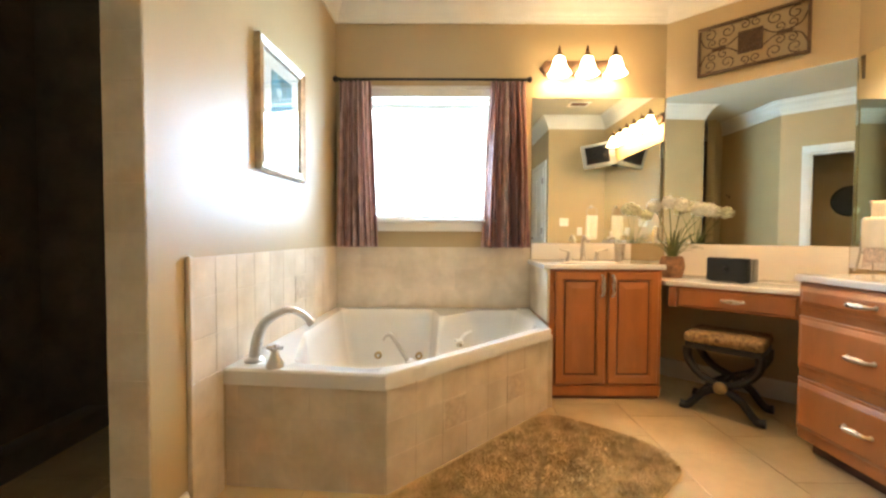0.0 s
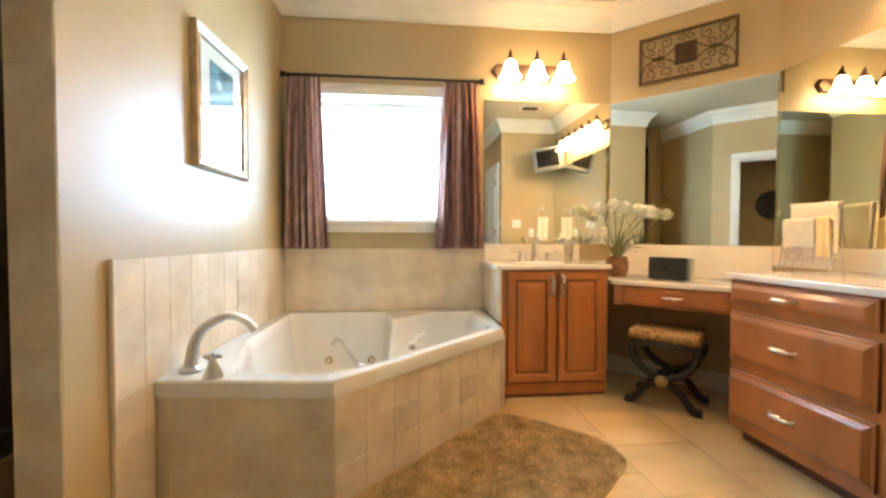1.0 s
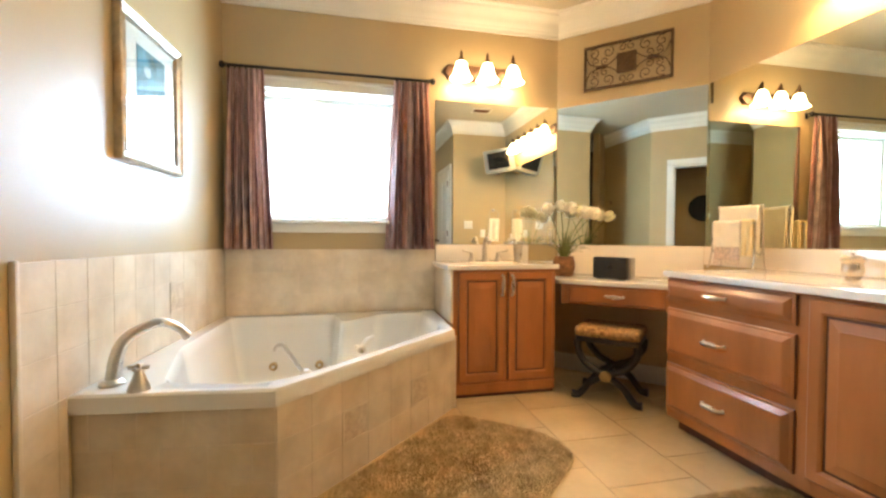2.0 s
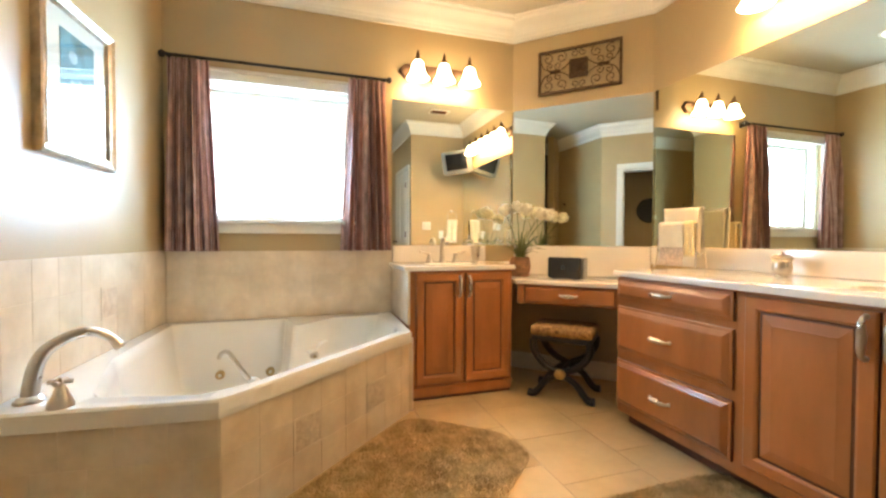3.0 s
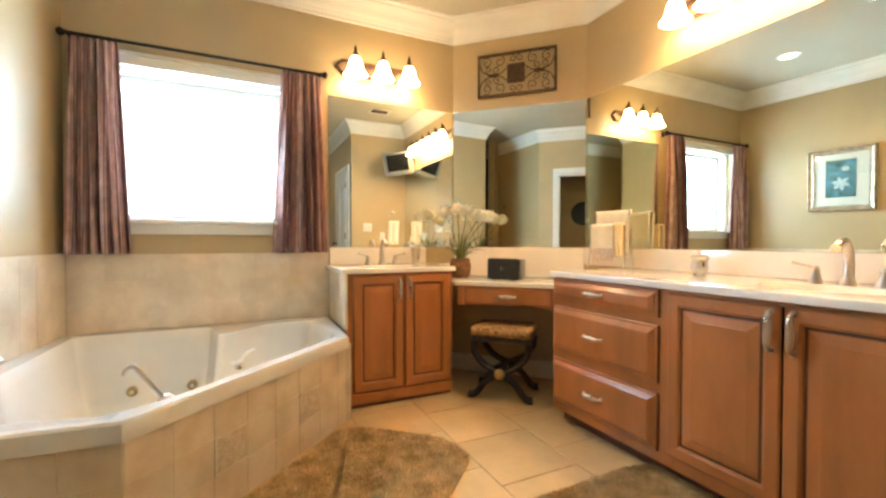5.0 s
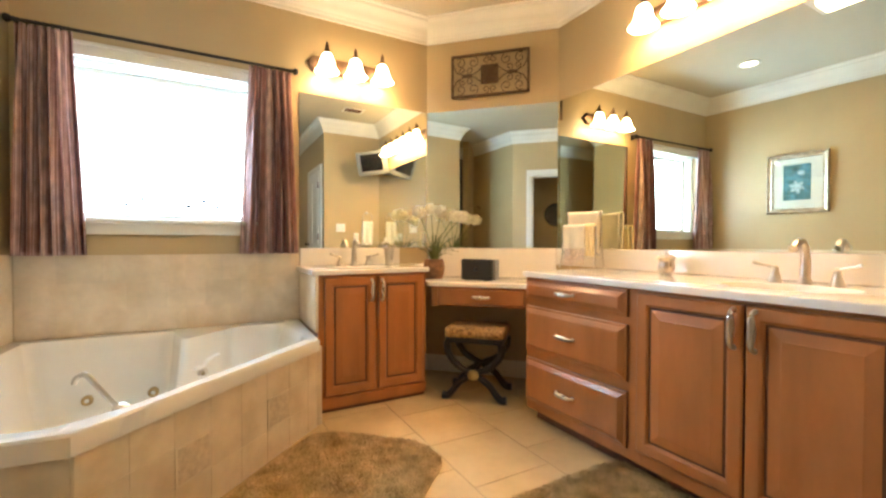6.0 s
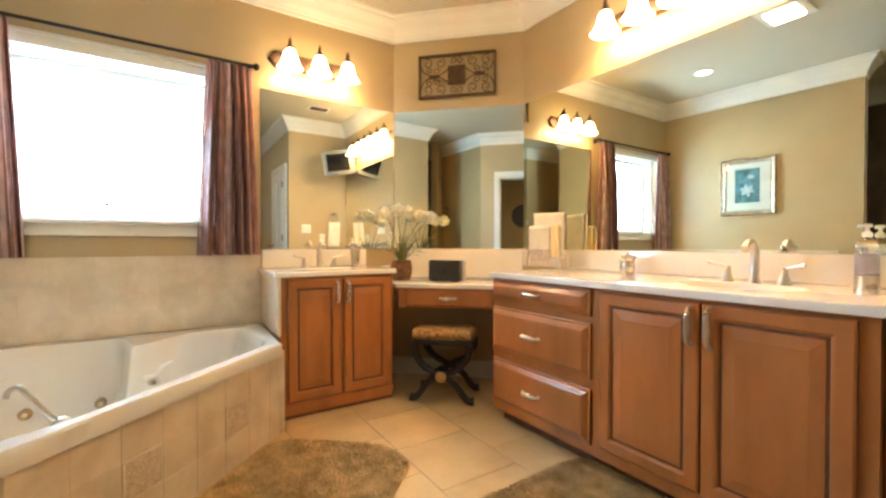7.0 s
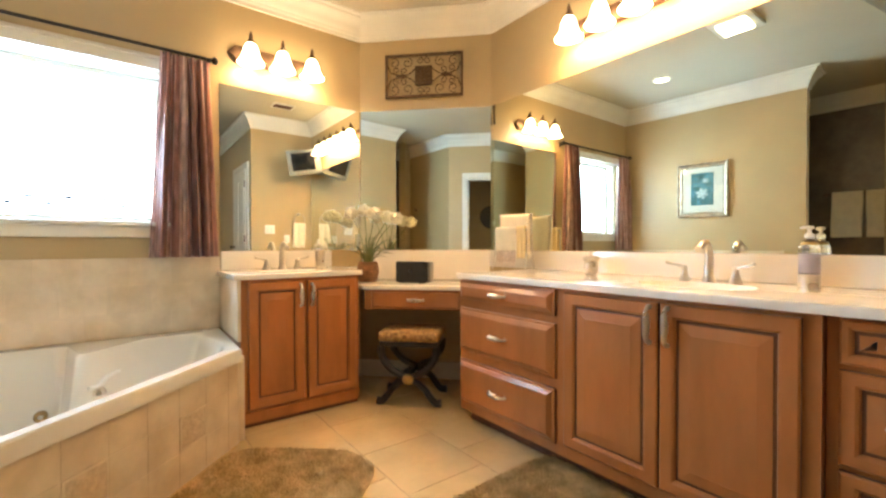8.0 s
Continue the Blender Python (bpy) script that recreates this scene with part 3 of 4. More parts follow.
curtain(0.135, 0.365, 0.100, 0.410, 1, "striped maroon and brown curtain gathered on its rod")
curtain(1.215, 1.470, 1.160, 1.518, 2, "striped maroon and tan curtain gathered on its rod")


# ---------------------------------------------------------------- framed picture on the tub wall
def framed_picture():
    t = thing("framed_picture", "floral print in a champagne frame with cream mat", "picture", WEST)
    y0, y1, z0, z1 = -1.178, -0.655, 1.328, 1.952
    w = 0.052
    # a mitred frame of four rails with a raised outer edge
    prof = [(0.0, 0.001), (0.0, 0.030), (0.008, 0.034), (0.018, 0.026), (0.036, 0.020), (0.046, 0.024), (w, 0.012), (w, 0.001)]
    corners = [(y0, z0), (y1, z0), (y1, z1), (y0, z1)]
    bm = bmesh.new()
    rings = []
    for (cy, cz), (sy, sz) in zip(corners, ((1, 1), (-1, 1), (-1, -1), (1, -1))):
        rings.append([bm.verts.new((h, cy + sy * o, cz + sz * o)) for o, h in prof])
    for i in range(4):
        a, b = rings[i], rings[(i + 1) % 4]
        for j in range(len(prof) - 1):
            bm.faces.new((a[j], a[j + 1], b[j + 1], b[j]))
    part("frame", bm, GILT, t, smooth=20)
    part("mat_board", boxes((0.002, y0 + w - 0.004, z0 + w - 0.004, 0.010, y1 - w + 0.004, z1 - w + 0.004)), MATBOARD, t)
    pr = part("print", boxes((0.010, y0 + 0.145, z0 + 0.135, 0.012, y1 - 0.145, z1 - 0.115)), PRINTBLUE, t, "blue green floral print")
    bm = bmesh.new()
    cy, cz = (y0 + y1) / 2, (z0 + z1) / 2
    for k in range(6):
        a = k * 1.047 + 0.3
        bmesh.ops.create_icosphere(bm, subdivisions=2, radius=1.0, matrix=Matrix.Translation((0.012, cy + 0.035 * math.cos(a), cz - 0.04 + 0.035 * math.sin(a))) @ Euler((a, 0, 0)).to_matrix().to_4x4() @ Matrix.Diagonal((0.001, 0.036, 0.017, 1)))
    part("pale_flower", bm, PRINTWHITE, pr)
    bm = bmesh.new()
    bmesh.ops.create_icosphere(bm, subdivisions=2, radius=1.0, matrix=Matrix.Translation((0.012, cy - 0.035, cz + 0.105)) @ Matrix.Diagonal((0.001, 0.030, 0.026, 1)))
    part("pale_bud", bm, PRINTWHITE, pr)
    g = part("picture_glass", boxes((0.013, y0 + w - 0.006, z0 + w - 0.006, 0.0155, y1 - w + 0.006, z1 - w + 0.006)), GLASS, t)
    g.visible_shadow = False
    return t


framed_picture()


# ---------------------------------------------------------------- scrolled iron panel
def iron_panel():
    t = thing("iron_wall_panel", "rectangular scrolled brown iron wall panel", "wall decor", DIAG @ pose(0.504, -0.022, 2.283))
    hw, hh = 0.297, 0.163
    bm = bmesh.new()
    b = 0.009
    for s in ((-hw, -b, hh - 2 * b, hw, b, hh), (-hw, -b, -hh, hw, b, -hh + 2 * b), (-hw, -b, -hh + 2 * b, -hw + 2 * b, b, hh - 2 * b), (hw - 2 * b, -b, -hh + 2 * b, hw, b, hh - 2 * b)):
        box(bm, *s, bevel=0.003)
    part("frame", bm, IRON, t)
    bm = boxes((-0.066, -0.011, -0.070, 0.066, 0.006, 0.070), bevel=0.004)
    for k in range(5):
        r = 0.056 - 0.011 * k
        tube([(-r, -0.012, -r), (r, -0.012, -r), (r, -0.012, r), (-r, -0.012, r)], 0.003, 6, bm, closed=True)
    part("centre_plaque", bm, IRON, t, "dark cast square plaque")

    def spiral(cx, cz, r, turns, a0, sx, sz):
        return [(cx + sx * r * (1 - 0.72 * i / 28) * math.cos(a0 + turns * 6.283 * i / 28), 0, cz + sz * r * (1 - 0.72 * i / 28) * math.sin(a0 + turns * 6.283 * i / 28)) for i in range(29)]

    for sx in (-1, 1):
        for sz in (-1, 1):
            for cx, cz, r, a0 in ((0.125, 0.100, 0.040, 2.0), (0.225, 0.100, 0.040, 1.0), (0.148, 0.040, 0.030, 4.4), (0.210, 0.045, 0.026, 5.2), (0.030, 0.112, 0.028, 1.6)):
                part("scroll", tube(spiral(sx * cx, sz * cz, r, 1.15, a0, sx, sz), 0.0036, 7), GOLDIRON, t)
            part("stem", tube(spline([(sx * 0.066, 0, sz * 0.05), (sx * 0.12, 0, sz * 0.012), (sx * 0.18, 0, sz * 0.008), (sx * 0.25, 0, sz * 0.03), (sx * 0.28, 0, sz * 0.09)], 6), 0.0040, 7), GOLDIRON, t)
        part("leaf_knot", lathe([(0, -0.045), (0.010, -0.03), (0.014, 0), (0.010, 0.03), (0, 0.045)], 10, m=pose(sx * 0.175, 0, 0, 0, 90, 0)), IRON, t)
    return t


iron_panel()


# ---------------------------------------------------------------- vanity lights
def vanity_light(m, label, count):
    """Built round the middle of the plate: x along the wall, -y into the room."""
    t = thing("vanity_light", label, "wall lamp", m, group="vanity lights")
    hw = 0.118 + 0.0985 * (count - 1)
    poly = [(-hw, 0), (-hw + 0.045, 0.055), (hw - 0.045, 0.055), (hw, 0), (hw - 0.045, -0.055), (-hw + 0.045, -0.055)]
    bm = bmesh.new()
    for s, y0, y1 in ((1.0, -0.016, -0.001), (0.86, -0.030, -0.014)):
        vs0 = [bm.verts.new((x * (0.97 if s < 1 else 1), y0, z * s)) for x, z in poly]
        vs1 = [bm.verts.new((x * (0.97 if s < 1 else 1), y1, z * s)) for x, z in poly]
        bm.faces.new(vs0)
        bm.faces.new(vs1[::-1])
        for i in range(6):
            bm.faces.new((vs0[i], vs0[(i + 1) % 6], vs1[(i + 1) % 6], vs1[i]))
    part("back_plate", bm, BRONZE, t, smooth=0)
    for x in [0.197 * (i - (count - 1) / 2) for i in range(count)]:
        part("arm", tube(spline([(x, -0.025, 0.0), (x, -0.060, 0.030), (x, -0.095, 0.085), (x, -0.115, 0.095)], 5), 0.007, 10), BRONZE, t)
        part("socket_cap", lathe([(0.024, 0.030), (0.026, 0.045), (0.018, 0.062), (0.010, 0.080), (0.013, 0.092), (0.009, 0.104), (0.004, 0.120), (0, 0.124)], 16, m=pose(x, -0.115, 0)), BRONZE, t)
        part("shade", lathe([(0.026, 0.040), (0.034, 0.030), (0.042, 0.010), (0.048, -0.018), (0.056, -0.045), (0.070, -0.068), (0.080, -0.078), (0.078, -0.080), (0.067, -0.066), (0.052, -0.043), (0.044, -0.017), (0.038, 0.010), (0.030, 0.027), (0, 0.034)], 28, m=pose(x, -0.115, 0)), SHADE, t, "lit white bell glass shade")
    return t


vanity_light(pose(1.891, 0, 2.242), "bronze three-light bar with lit bell shades over the small vanity", 3)
vanity_light(pose(MX, -1.9705, 2.282, 0, 0, -90), "long bronze six-light bar with lit bell shades over the long vanity", 6)


# ---------------------------------------------------------------- cabinets
def panel_front(w, h, raised=True, rail=0.055, thick=0.020, flat=False):
    """A cabinet door or drawer front in its own plane: x across, z up from its lower corner, -y outwards."""
    bm = bmesh.new()
    e = 0.006
    if raised:
        steps = [(0, 0), (0, thick - e), (e, thick), (rail - 0.012, thick), (rail - 0.004, thick - 0.004), (rail, thick - 0.011), (rail + 0.007, thick - 0.011), (rail + 0.010, thick - 0.009), (rail + 0.044, thick - 0.004), (rail + 0.047, thick - 0.003)]
    elif flat:
        steps = [(0, 0), (0, 0.010), (0.003, 0.014), (0.006, 0.015)]
    else:
        steps = [(0, 0), (0, 0.010), (0.004, 0.013), (0.013, 0.014), (0.017, 0.018), (0.034, thick + 0.009), (0.041, thick + 0.010)]
    rings = []
    for o, d in steps:
        rings.append([bm.verts.new(p) for p in ((o, -d, o), (w - o, -d, o), (w - o, -d, h - o), (o, -d, h - o))])
    for a, b in zip(rings, rings[1:]):
        for i in range(4):
            bm.faces.new((a[i], a[(i + 1) % 4], b[(i + 1) % 4], b[i]))
    bm.faces.new(rings[-1])
    bm.faces.new(rings[0][::-1])
    # the glaze gathers in the grooves
    for f in bm.faces:
        ds = [-v.co.y for v in f.verts]
        if (not raised and max(ds) <= 0.0101) or (raised and max(ds) <= thick - e + 1e-4):
            f.material_index = 1
        elif raised and max(ds) <= thick - 0.0105 and min(ds) >= thick - 0.0115:
            f.material_index = 1
    return bm


def pull(length):
    """A curved bow handle along x, with feet; -y outwards."""
    h = length / 2
    pts = spline([(-h, 0, 0), (-h * 0.96, -0.016, 0), (-h * 0.6, -0.026, 0), (0, -0.022, 0), (h * 0.6, -0.026, 0), (h * 0.96, -0.016, 0), (h, 0, 0)], 5)
    k = len(pts)
    bm = tube(pts, [0.0062 + 0.0068 * math.sin(math.pi * i / (k - 1)) ** 4 for i in range(k)], 10)
    for s in (-1, 1):
        lathe([(0, 0), (0.010, 0), (0.009, 0.004), (0.006, 0.008), (0, 0.009)], 12, bm, pose(s * h, 0, 0, 90, 0, 0))
        bmesh.ops.create_icosphere(bm, subdivisions=2, radius=0.0105, matrix=Matrix.Translation((s * h * 0.62, -0.025, 0)))
    return bm


def front(name, parent, m, w, h, raised=True, rail=0.055, flat=False):
    ob = part(name, panel_front(w, h, raised, rail, flat=flat), [WOOD, WOODDARK], parent, smooth=6)
    ob.matrix_basis = m
    return ob


def handle(parent, m, length=0.105):
    ob = part("handle", pull(length), NICKEL, parent, "brushed nickel bow handle", smooth=60)
    ob.matrix_basis = m
    return ob


# small vanity beside the tub
van = thing("small_vanity_cabinet", "glazed maple two-door vanity cabinet beside the tub", "cabinet", pose(-0.010, 0, 0))
FY = -0.490
part("body", boxes((1.560, FY + 0.003, 0.088, 2.250, -0.003, 0.818)), WOOD, van)
part("face_frame", boxes((1.556, FY - 0.012, 0.085, 1.596, FY + 0.003, 0.818), (2.216, FY - 0.012, 0.085, 2.254, FY + 0.003, 0.818), (1.596, FY - 0.012, 0.796, 2.216, FY + 0.003, 0.818), (1.596, FY - 0.012, 0.085, 2.216, FY + 0.003, 0.108), (1.900, FY - 0.012, 0.108, 1.930, FY + 0.003, 0.796)), WOOD, van)
# contact shade under the plinth, put in as a dark strip
part("shadow_strip", boxes((1.560, FY - 0.004, 0.001, 2.250, -0.003, 0.022)), WOODDARK, van)
part("plinth", boxes((1.552, FY - 0.016, 0.0225, 2.256, -0.003, 0.083), (1.548, FY - 0.020, 0.070, 2.260, -0.003, 0.088), bevel=0.004), WOOD, van)
for x0, hx in ((1.592, 1.878), (1.921, 1.944)):
    d = front("door", van, pose(x0, FY - 0.012, 0.103), 0.310, 0.700)
    handle(d, pose(hx - x0, -0.020, 0.615, 0, 90, 0), 0.125)
side = thing("side_panel", "pale tiled end panel between tub and vanity", "panel")
part("slab", boxes((1.5275, -0.520, 0.4885, 1.544, -0.003, 0.818), bevel=0.002), TILE, side)

part("filler", boxes((1.507, -0.640, 0.001, 1.536, -0.515, 0.434), bevel=0.002), TILE, side)


def counter(name, poly, z0, z1, label, sink=None):
    """A slab with a rounded front edge; sink: x, y, half sizes of an oval basin sunk into it."""
    t = thing(name, label, "countertop")
    bm = prism(poly, z0, z1, bevel=0.008)
    if sink:
        cx, cy, a, b = sink
        f = max((f for f in bm.faces if f.normal.z > 0.9), key=lambda f: f.calc_area())
        ring0 = [bm.verts.new((cx + a * math.cos(2 * math.pi * i / 40), cy + b * math.sin(2 * math.pi * i / 40), z1)) for i in range(40)]
        es = list(f.edges) + [bm.edges.new((ring0[i], ring0[(i + 1) % 40])) for i in range(40)]
        bmesh.ops.delete(bm, geom=[f], context="FACES_ONLY")
        bmesh.ops.triangle_fill(bm, edges=es, use_beauty=True)
        for f in [f for f in bm.faces if len(f.verts) == 3 and all(((v.co.x - cx) / a) ** 2 + ((v.co.y - cy) / b) ** 2 < 1.001 for v in f.verts)]:
            bm.faces.remove(f)
        prev = ring0
        for s, dz in ((0.975, -0.006), (0.93, -0.030), (0.82, -0.075), (0.62, -0.105), (0.30, -0.118)):
            ring = [bm.verts.new((cx + s * (v.co.x - cx), cy + s * (v.co.y - cy), z1 + dz)) for v in ring0]
            for i in range(40):
                bm.faces.new((prev[i], prev[(i + 1) % 40], ring[(i + 1) % 40], ring[i]))
            prev = ring
        bm.faces.new(prev)
    part("slab", bm, COUNTER, t, smooth=40)
    return t


c1 = counter("countertop", [(1.508, -0.003), (1.508, -0.522), (2.262, -0.522), (2.262, -0.243), (2.502, -0.003)], 0.820, 0.850, "cream cultured marble countertop on the small vanity", (1.88, -0.285, 0.185, 0.125))
part("backsplash", boxes((1.532, -0.022, 0.8505, 2.262, -0.001, 0.9705), bevel=0.003), COUNTER, c1)
desk_poly = [(2.2695, -0.235), (2.2695, -0.495), (2.893, -1.1185), (MX - 0.003, -1.1185), (MX - 0.003, -0.712), (2.502, -0.003)]
c2 = counter("countertop", desk_poly, 0.722, 0.750, "cream marble dressing table top, lower than the vanities")
part("backsplash", boxes((0.02, -0.022, 0.7505, LEN - 0.0095, -0.0072, 0.9705), bevel=0.003, m=DIAG), COUNTER, c2)
c3 = counter("countertop", [(2.556, -1.116), (2.556, -3.047), (MX - 0.003, -3.047), (MX - 0.003, -1.116)], 0.820, 0.850, "long cream cultured marble countertop on the large vanity", (2.86, -2.25, 0.150, 0.215))
part("backsplash", boxes((MX - 0.022, -3.046, 0.8505, MX - 0.003, -0.7212, 0.9705), bevel=0.003), COUNTER, c3)

# dressing table apron
apron = thing("dressing_table_apron", "glazed maple apron with one shallow drawer under the dressing table", "cabinet", pose(2.2695, -0.515, 0, 0, 0, -45))
part("rail", boxes((0.018, 0.030, 0.592, 0.88, 0.050, 0.720)), WOOD, apron)
# drawer box behind the rail, in dark brown instead of maple
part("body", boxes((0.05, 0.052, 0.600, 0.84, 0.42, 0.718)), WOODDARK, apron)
d = front("drawer", apron, pose(0.062, 0.030, 0.608), 0.556, 0.098, False, flat=True)
handle(d, pose(0.278, -0.015, 0.049), 0.10)
part("post", boxes((0.004, 0.022, 0.590, 0.050, 0.052, 0.720), bevel=0.003), WOOD, apron)
part("post", boxes((0.625, 0.022, 0.590, 0.665, 0.052, 0.720), bevel=0.003), WOOD, apron)

# long vanity
big = thing("long_vanity_cabinet", "long glazed maple vanity with drawers and doors", "cabinet")
FX = 2.590
part("body", boxes((FX + 0.016, -2.690, 0.105, MX - 0.003, -1.122, 0.818), (FX + 0.062, -3.046, 0.105, MX - 0.003, -2.690, 0.818)), WOOD, big)
# shade below the cabinet is put into the toe kick's dark colour
part("toe_kick", boxes((FX + 0.060, -3.046, 0.001, MX - 0.003, -1.14, 0.104)), WOODDARK, big)
rails = [(-1.120, -1.135), (-1.784, -1.846), (-2.640, -2.692)]
specs = [(FX, y1, 0.070, FX + 0.018, y0, 0.818) for y0, y1 in rails]
for z0, z1, ya, yb in ((0.070, 0.150, -1.784, -1.135), (0.355, 0.418, -1.784, -1.135), (0.648, 0.698, -1.784, -1.135), (0.800, 0.818, -1.784, -1.135), (0.070, 0.145, -2.640, -1.846), (0.790, 0.818, -2.640, -1.846)):
    specs.append((FX + 0.001, ya, z0, FX + 0.017, yb, z1))
specs.append((FX + 0.046, -3.046, 0.105, FX + 0.062, -2.694, 0.818))
part("face_frame", boxes(*specs), WOOD, big)
part("cove", boxes((FX - 0.006, -2.695, 0.812, FX, -1.118, 0.8185), bevel=0.003), WOOD, big)


def east_front(name, y0, y1, z0, z1, raised, rail=0.055, back=0.0):
    return front(name, big, pose(FX + back, y1, z0, 0, 0, -90), y1 - y0, z1 - z0, raised, rail)


for z0, z1 in ((0.690, 0.810), (0.408, 0.656), (0.116, 0.364)):
    d = east_front("drawer", -1.790, -1.124, z0, z1, False)
    handle(d, pose(0.318, -0.030, (z1 - z0) / 2), 0.110)
for y0, y1, hx in ((-2.247, -1.840, 0.378), (-2.650, -2.254, 0.028)):
    d = east_front("door", y0, y1, 0.130, 0.802, True)
    handle(d, pose(hx, -0.020, 0.590, 0, 90, 0), 0.130)
d = east_front("drawer", -3.03, -2.722, 0.682, 0.806, True, 0.030, 0.046)
handle(d, pose(0.15, -0.02, 0.06), 0.10)
d = east_front("door", -3.03, -2.722, 0.400, 0.664, True, 0.045, 0.046)
handle(d, pose(0.15, -0.02, 0.13), 0.10)
d = east_front("door", -3.03, -2.722, 0.138, 0.384, True, 0.045, 0.046)
handle(d, pose(0.15, -0.02, 0.12), 0.10)


# ---------------------------------------------------------------- faucets
def faucet(m, label):
    """Wide-set faucet; x along the wall, -y towards the basin."""
    t = thing("faucet", label, "faucet", m, group="vanity faucets")
    part("base", lathe([(0, 0), (0.028, 0), (0.027, 0.008), (0.020, 0.022), (0.015, 0.04), (0, 0.04)], 20), NICKEL, t)
    pts = spline([(0, 0, 0.03), (0, 0.004, 0.085), (0, -0.006, 0.140), (0, -0.035, 0.168), (0, -0.070, 0.160), (0, -0.100, 0.138)], 7)
    k = len(pts)
    part("spout", tube(pts, [0.0185 - 0.007 * i / k for i in range(k - 4)] + [0.013, 0.016, 0.018, 0.017], 14), NICKEL, t)
    for s in (-1, 1):
        h = part("valve", lathe([(0, 0), (0.026, 0), (0.024, 0.008), (0.016, 0.030), (0.012, 0.050), (0.014, 0.056), (0.009, 0.068), (0, 0.070)], 18, m=pose(s * 0.100, 0, 0)), NICKEL, t)
        part("lever", tube(spline([(s * 0.100, 0, 0.060), (s * 0.122, -0.006, 0.068), (s * 0.150, -0.014, 0.074), (s * 0.172, -0.020, 0.082)], 5), [0.007] * 6 + [0.0055] * 6 + [0.0075] * 4, 10), NICKEL, h)
    return t


faucet(pose(1.882, -0.110, 0.850), "brushed nickel wide-set faucet on the small vanity")
faucet(pose(3.056, -2.232, 0.850, 0, 0, -90), "brushed nickel wide-set faucet on the long vanity")

# ---------------------------------------------------------------- things on the counters
cup = thing("tumbler", "ribbed metal tumbler beside the small basin", "cup", pose(2.13, -0.14, 0.850))
part("cup_body", lathe([(0, 0), (0.030, 0), (0.032, 0.006), (0.029, 0.012), (0.032, 0.06), (0.036, 0.118), (0.038, 0.121), (0.034, 0.121), (0.029, 0.06), (0, 0.012)], 24), NICKEL, cup)
pot = thing("candle_pot", "small hammered metal pot with a lid knob", "jar", pose(3.085, -1.636, 0.850))
body = part("pot_body", lathe([(0, 0), (0.026, 0), (0.028, 0.005), (0.036, 0.012), (0.040, 0.028), (0.040, 0.042), (0.036, 0.058), (0.036, 0.068), (0.042, 0.080), (0.048, 0.086), (0.043, 0.088), (0, 0.089)], 28), NICKEL, pot)
part("lid", lathe([(0.040, 0.089), (0.041, 0.093), (0.030, 0.098), (0.008, 0.101), (0.006, 0.106), (0.009, 0.112), (0.005, 0.118), (0, 0.119)], 24), NICKEL, body)
bottle = thing("soap_dispenser", "clear pump bottle of lilac soap with a silver base", "soap dispenser", pose(3.125, -2.552, 0.850) @ Matrix.Diagonal((0.78, 0.78, 0.97, 1)))
part("bottle", lathe([(0, 0.050), (0.041, 0.050), (0.043, 0.056), (0.043, 0.145), (0.040, 0.160), (0.028, 0.178), (0.017, 0.186), (0.016, 0.198), (0, 0.198)], 28), GLASS, bottle, "clear glass")
part("soap_fill", lathe([(0, 0.054), (0.038, 0.054), (0.0385, 0.130), (0, 0.131)], 24), SOAP, bottle, "lilac liquid soap")
part("base_band", lathe([(0, 0), (0.044, 0), (0.045, 0.005), (0.043, 0.025), (0.045, 0.048), (0, 0.049)], 28), NICKEL, bottle, "ribbed silver base band")
pump = part("pump", lathe([(0.018, 0.190), (0.020, 0.204), (0.013, 0.210), (0.008, 0.212), (0.008, 0.226), (0.018, 0.228), (0.018, 0.238), (0, 0.240)], 16), WHITEPLASTIC, bottle, "pale pump head")
part("nozzle", tube([(0, 0, 0.233), (-0.020, 0.014, 0.234), (-0.036, 0.024, 0.230)], 0.005, 8), WHITEPLASTIC, pump)
part("collar", lathe([(0.030, 0.176), (0.034, 0.170), (0.036, 0.164), (0.030, 0.172)], 24), BRASS, bottle, "gilded shoulder band")

radio = thing("clock_radio", "black clock radio with a pale back on the dressing table", "radio", DIAG @ pose(0.485, -0.315, 0.7505, 0, 0, -14) @ Matrix.Diagonal((1.03, 1, 1.06, 1)))
part("speaker_front", boxes((-0.112, -0.050, 0.004, 0.112, -0.005, 0.140), bevel=0.014), BLACK, radio, "black speaker cloth front")
part("back_shell", boxes((-0.104, -0.008, 0.004, 0.124, 0.060, 0.137), bevel=0.012), GREY, radio, "pale silver back shell")
part("dial", lathe([(0, 0), (0.016, 0), (0.015, 0.003), (0, 0.004)], 18, m=pose(0.0, -0.0505, 0.075, 90, 0, 0)), SCREEN, radio)
for s in (-0.07, 0.07):
    part("foot", boxes((s - 0.018, -0.04, 0.0, s + 0.018, 0.04, 0.006)), BLACK, radio)


